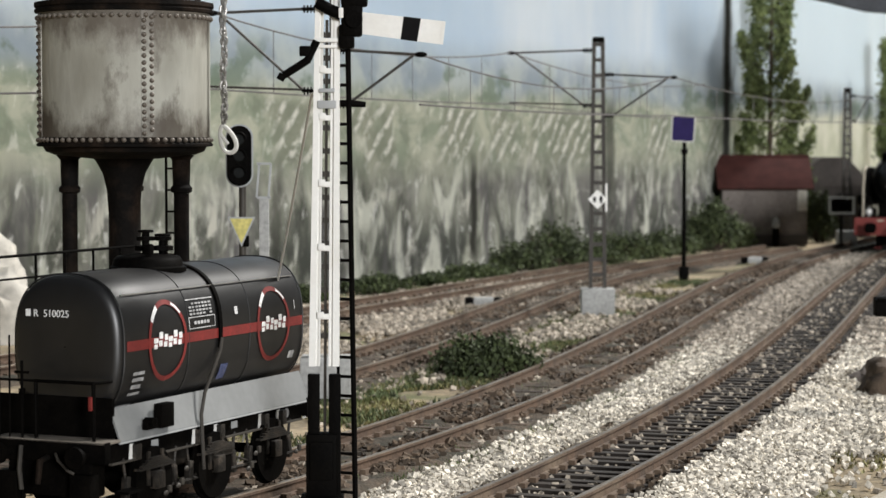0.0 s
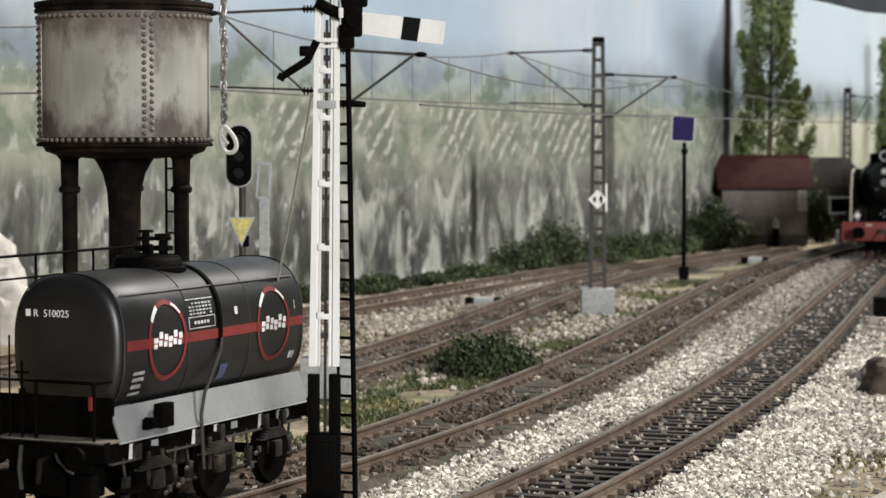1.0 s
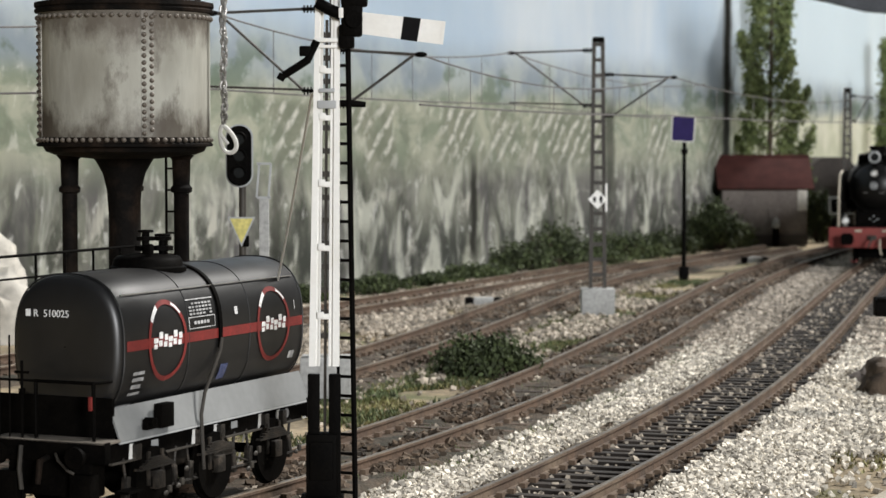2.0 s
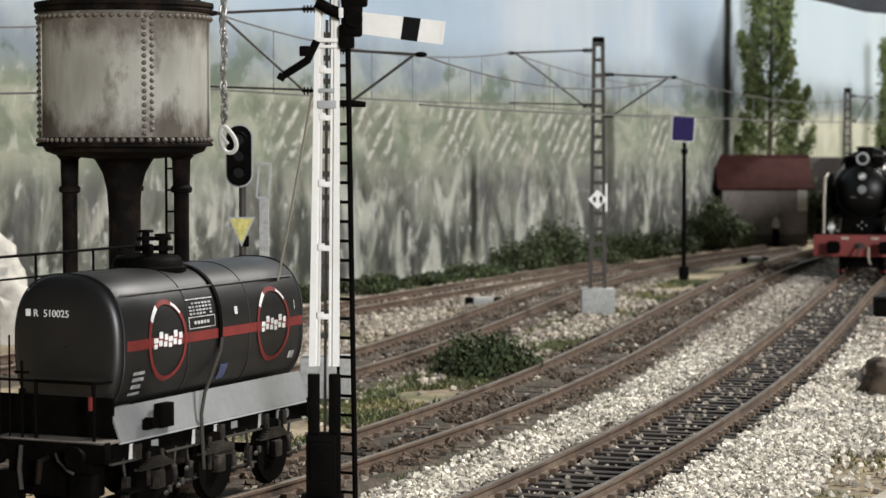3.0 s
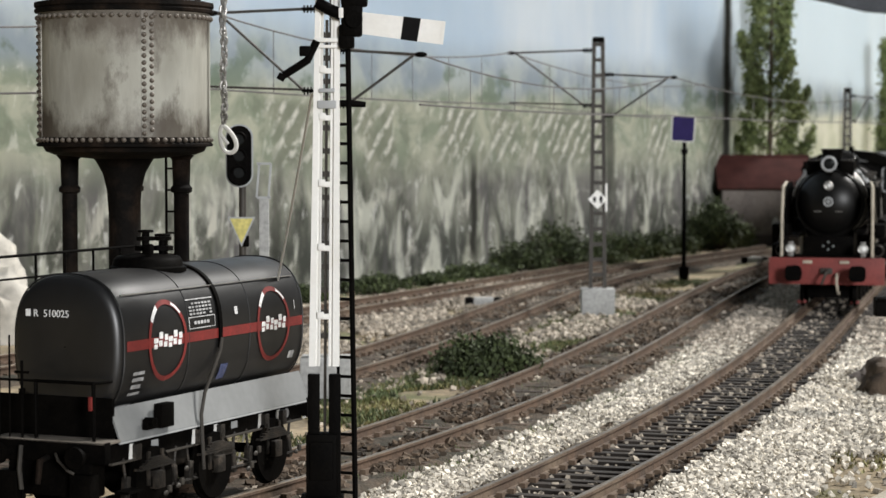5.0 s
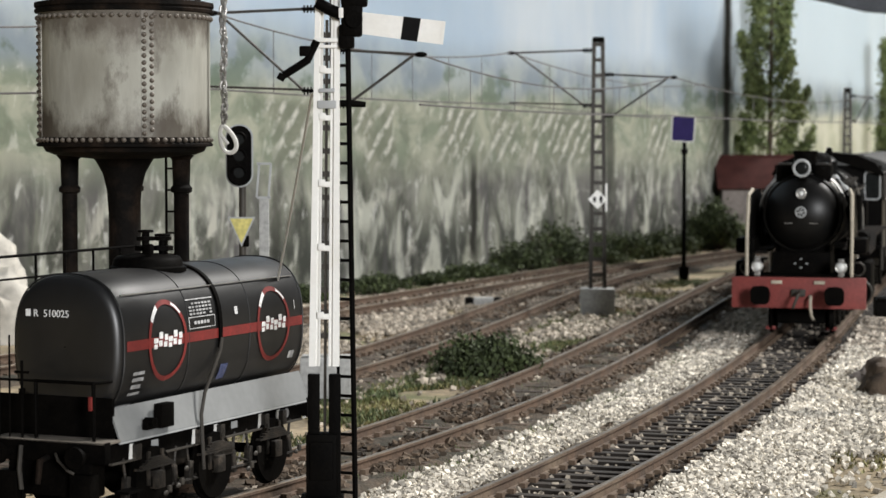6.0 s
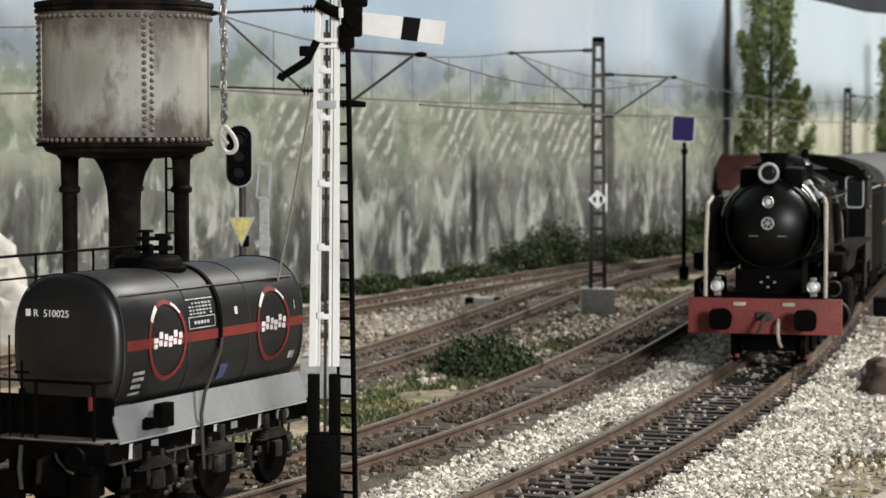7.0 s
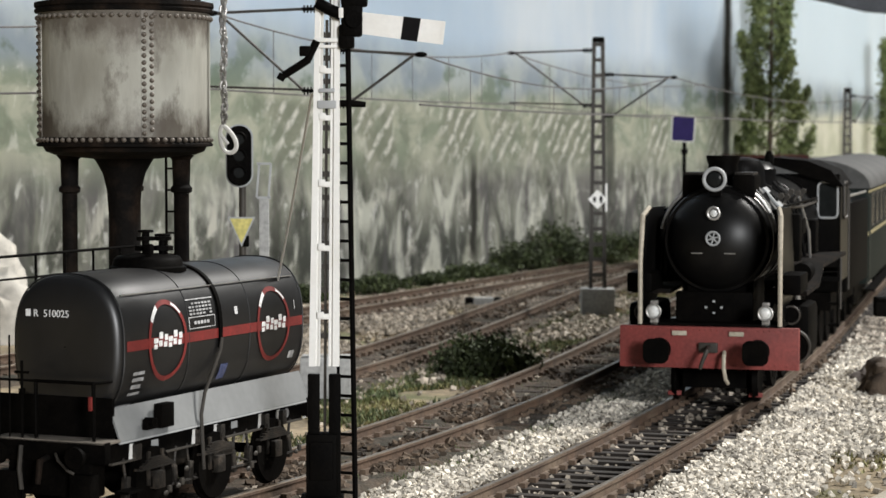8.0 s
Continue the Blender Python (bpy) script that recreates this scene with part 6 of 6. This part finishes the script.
    for s in (-1, 1):
        bm = B()
        box(bm, s * 0.86, 2.45, 0, 0.06, 5.2, 0.14, bevel=0.02)
        for y in (0, 1.65, 3.3, 4.9):
            cyl(bm, (s * 0.8, y, 0), (s * 0.92, y, 0), 0.12, seg=16)
        rods.append(part("coupling_rod", bm, "steel", w, "bright coupling rod"))
        bm = B()
        tube(bm, [(s * 1.38, 2.6, 1.0), (s * 1.2, 4.2, 1.0)], 0.05)
        box(bm, s * 1.25, 3.3, 1.22, 0.1, 1.5, 0.08)
        tube(bm, [(s * 1.1, 4.3, 1.9), (s * 1.1, 4.6, 0.9)], 0.05)
        part("crosshead_bar", bm, "steel", w)
    return w, sets, rods


def coach():
    w = thing("passenger_coach", "dark green passenger coach with an ochre waist stripe and grey roof", "coach")
    L, H = 20.0, 1.47
    bm = B()
    box(bm, 0, L / 2, 2.35, 2 * H, L, 2.5, bevel=0.06)
    body = part("body", bm, "coach", w, "dark green coach body")
    prof = [(-1.52, 3.5)] + [(1.52 * math.cos(math.pi * (1 - k / 14)), 3.55 + 0.68 * math.sin(math.pi * k / 14)) for k in range(15)] + [(1.52, 3.5)]
    part("roof", prism(B(), prof, -0.1, L + 0.1), "coachroof", w, "curved grey roof")
    for s in (-1, 1):
        part("waist_stripe", box(B(), s * (H + 0.005), L / 2, 2.36, 0.02, L - 0.1, 0.09), "stripe", body, "ochre stripe")
        part("cantrail_stripe", box(B(), s * (H + 0.005), L / 2, 3.42, 0.02, L - 0.1, 0.06), "stripe", body)
        for k in range(9):
            y = 1.9 + k * 2.0
            win = part("window", box(B(), s * (H + 0.004), y, 2.92, 0.02, 1.1, 0.75), "darkglass", w, "dark coach window")
            bm = B()
            for q in (-0.57, 0.57):
                box(bm, s * (H + 0.012), y + q, 2.92, 0.03, 0.05, 0.85)
            for q in (-0.4, 0.4):
                box(bm, s * (H + 0.0125), y, 2.92 + q, 0.03, 1.1, 0.05)
            part("window_frame", bm, "lattice", win)
        part("door", box(B(), s * (H + 0.004), 0.65, 2.25, 0.03, 0.75, 2.1, bevel=0.01), "coach", w)
        part("step_board", box(B(), s * 1.35, L / 2, 0.75, 0.25, 14, 0.05), "matt", w)
    part("end_bellows", box(B(), 0, -0.3, 2.3, 1.1, 0.6, 2.3, bevel=0.08), "matt", w, "black gangway bellows")
    part("underframe", box(B(), 0, L / 2, 0.95, 2.3, L, 0.35), "matt", w)
    for y in (3.2, 16.8):
        bm = B()
        for s in (-1, 1):
            box(bm, s * 0.98, y, 0.62, 0.12, 3.2, 0.3, bevel=0.03)
        box(bm, 0, y, 0.75, 1.9, 0.5, 0.25)
        part("bogie", bm, "matt", w, "black bogie frame")
    sets = [(wheelset(w, y, 0.46, "wheelset"), y, 0.46) for y in (2.1, 4.3, 15.7, 17.9)]
    return w, sets


loco, loco_sets, loco_rods = locomotive()
coaches = [coach()]

# tracks and their sleepers
for a in TRACKS:
    track(*a)


# ---- what moves ----
# seconds and the distance of the locomotive's front down the layout
FRONT = [(0.0, 93.8), (0.5, 91.5), (1.0, 89.1), (1.5, 86.6), (3.0, 77.6), (3.5, 74.0), (4.0, 70.6), (4.5, 67.2), (6.0, 54.2), (6.5, 50.7), (7.0, 47.15), (7.5, 43.6), (8.0, 40.15)]


def front_y(t):
    """Catmull-Rom through the rows of FRONT."""
    ts = [a for a, _ in FRONT]
    i = max(0, min(len(FRONT) - 2, sum(1 for a in ts if a <= t) - 1))
    (t0, y0), (t1, y1) = FRONT[i], FRONT[i + 1]
    m0 = (FRONT[i + 1][1] - FRONT[i - 1][1]) / (ts[i + 1] - ts[i - 1]) if i else (y1 - y0) / (t1 - t0)
    m1 = (FRONT[i + 2][1] - y0) / (ts[i + 2] - t0) if i + 2 < len(FRONT) else (y1 - y0) / (t1 - t0)
    k, h = (t - t0) / (t1 - t0), t1 - t0
    return (2 * k**3 - 3 * k**2 + 1) * y0 + (k**3 - 2 * k**2 + k) * h * m0 + (-2 * k**3 + 3 * k**2) * y1 + (k**3 - k**2) * h * m1


def riding(y, a, b, back=0.0):
    """The pose of a vehicle whose pivots lie a and b metres behind its front, the front being near y and then back metres further."""
    c = math.cos(radians(heading(LINE_MAIN, y)))
    ya, yb = y + (back + a) * c, y + (back + b) * c
    p, q = Vector((on(LINE_MAIN, ya), ya)), Vector((on(LINE_MAIN, yb), yb))
    d = (q - p).normalized()
    f = p - d * a
    return at(f.x, f.y, 0, -math.degrees(math.atan2(d.x, d.y)))


def motions():
    times = [round(i * 0.1, 1) for i in range(81)]
    # the engine's pivot distances are set so its front fits the camera's view
    walk(loco, [(t, riding(front_y(t), 6.8, 12.0)) for t in times[::5]])
    for i, (c, sets) in enumerate(coaches):
        walk(c, [(t, riding(front_y(t), 3.2, 16.8, 17.6 + i * 20.9)) for t in times[::5]])
    times = [i / 30 for i in range(241)]
    run = [0.0]
    for a, b in zip(times, times[1:]):
        run.append(run[-1] + math.hypot(front_y(b) - front_y(a), on(LINE_MAIN, front_y(b)) - on(LINE_MAIN, front_y(a))))
    for sets in [loco_sets] + [s for _, s in coaches]:
        for ob, y, r in sets:
            walk(ob, [(t, at(0, y, r, 0, math.degrees(d / r))) for t, d in zip(times, run)])
    for k, ob in enumerate(loco_rods):
        walk(ob, [(t, at(0, 3.6 + 0.33 * math.cos(d / 0.8 + k * 1.57), 0.8 + 0.33 * math.sin(d / 0.8 + k * 1.57))) for t, d in zip(times, run)])


motions()
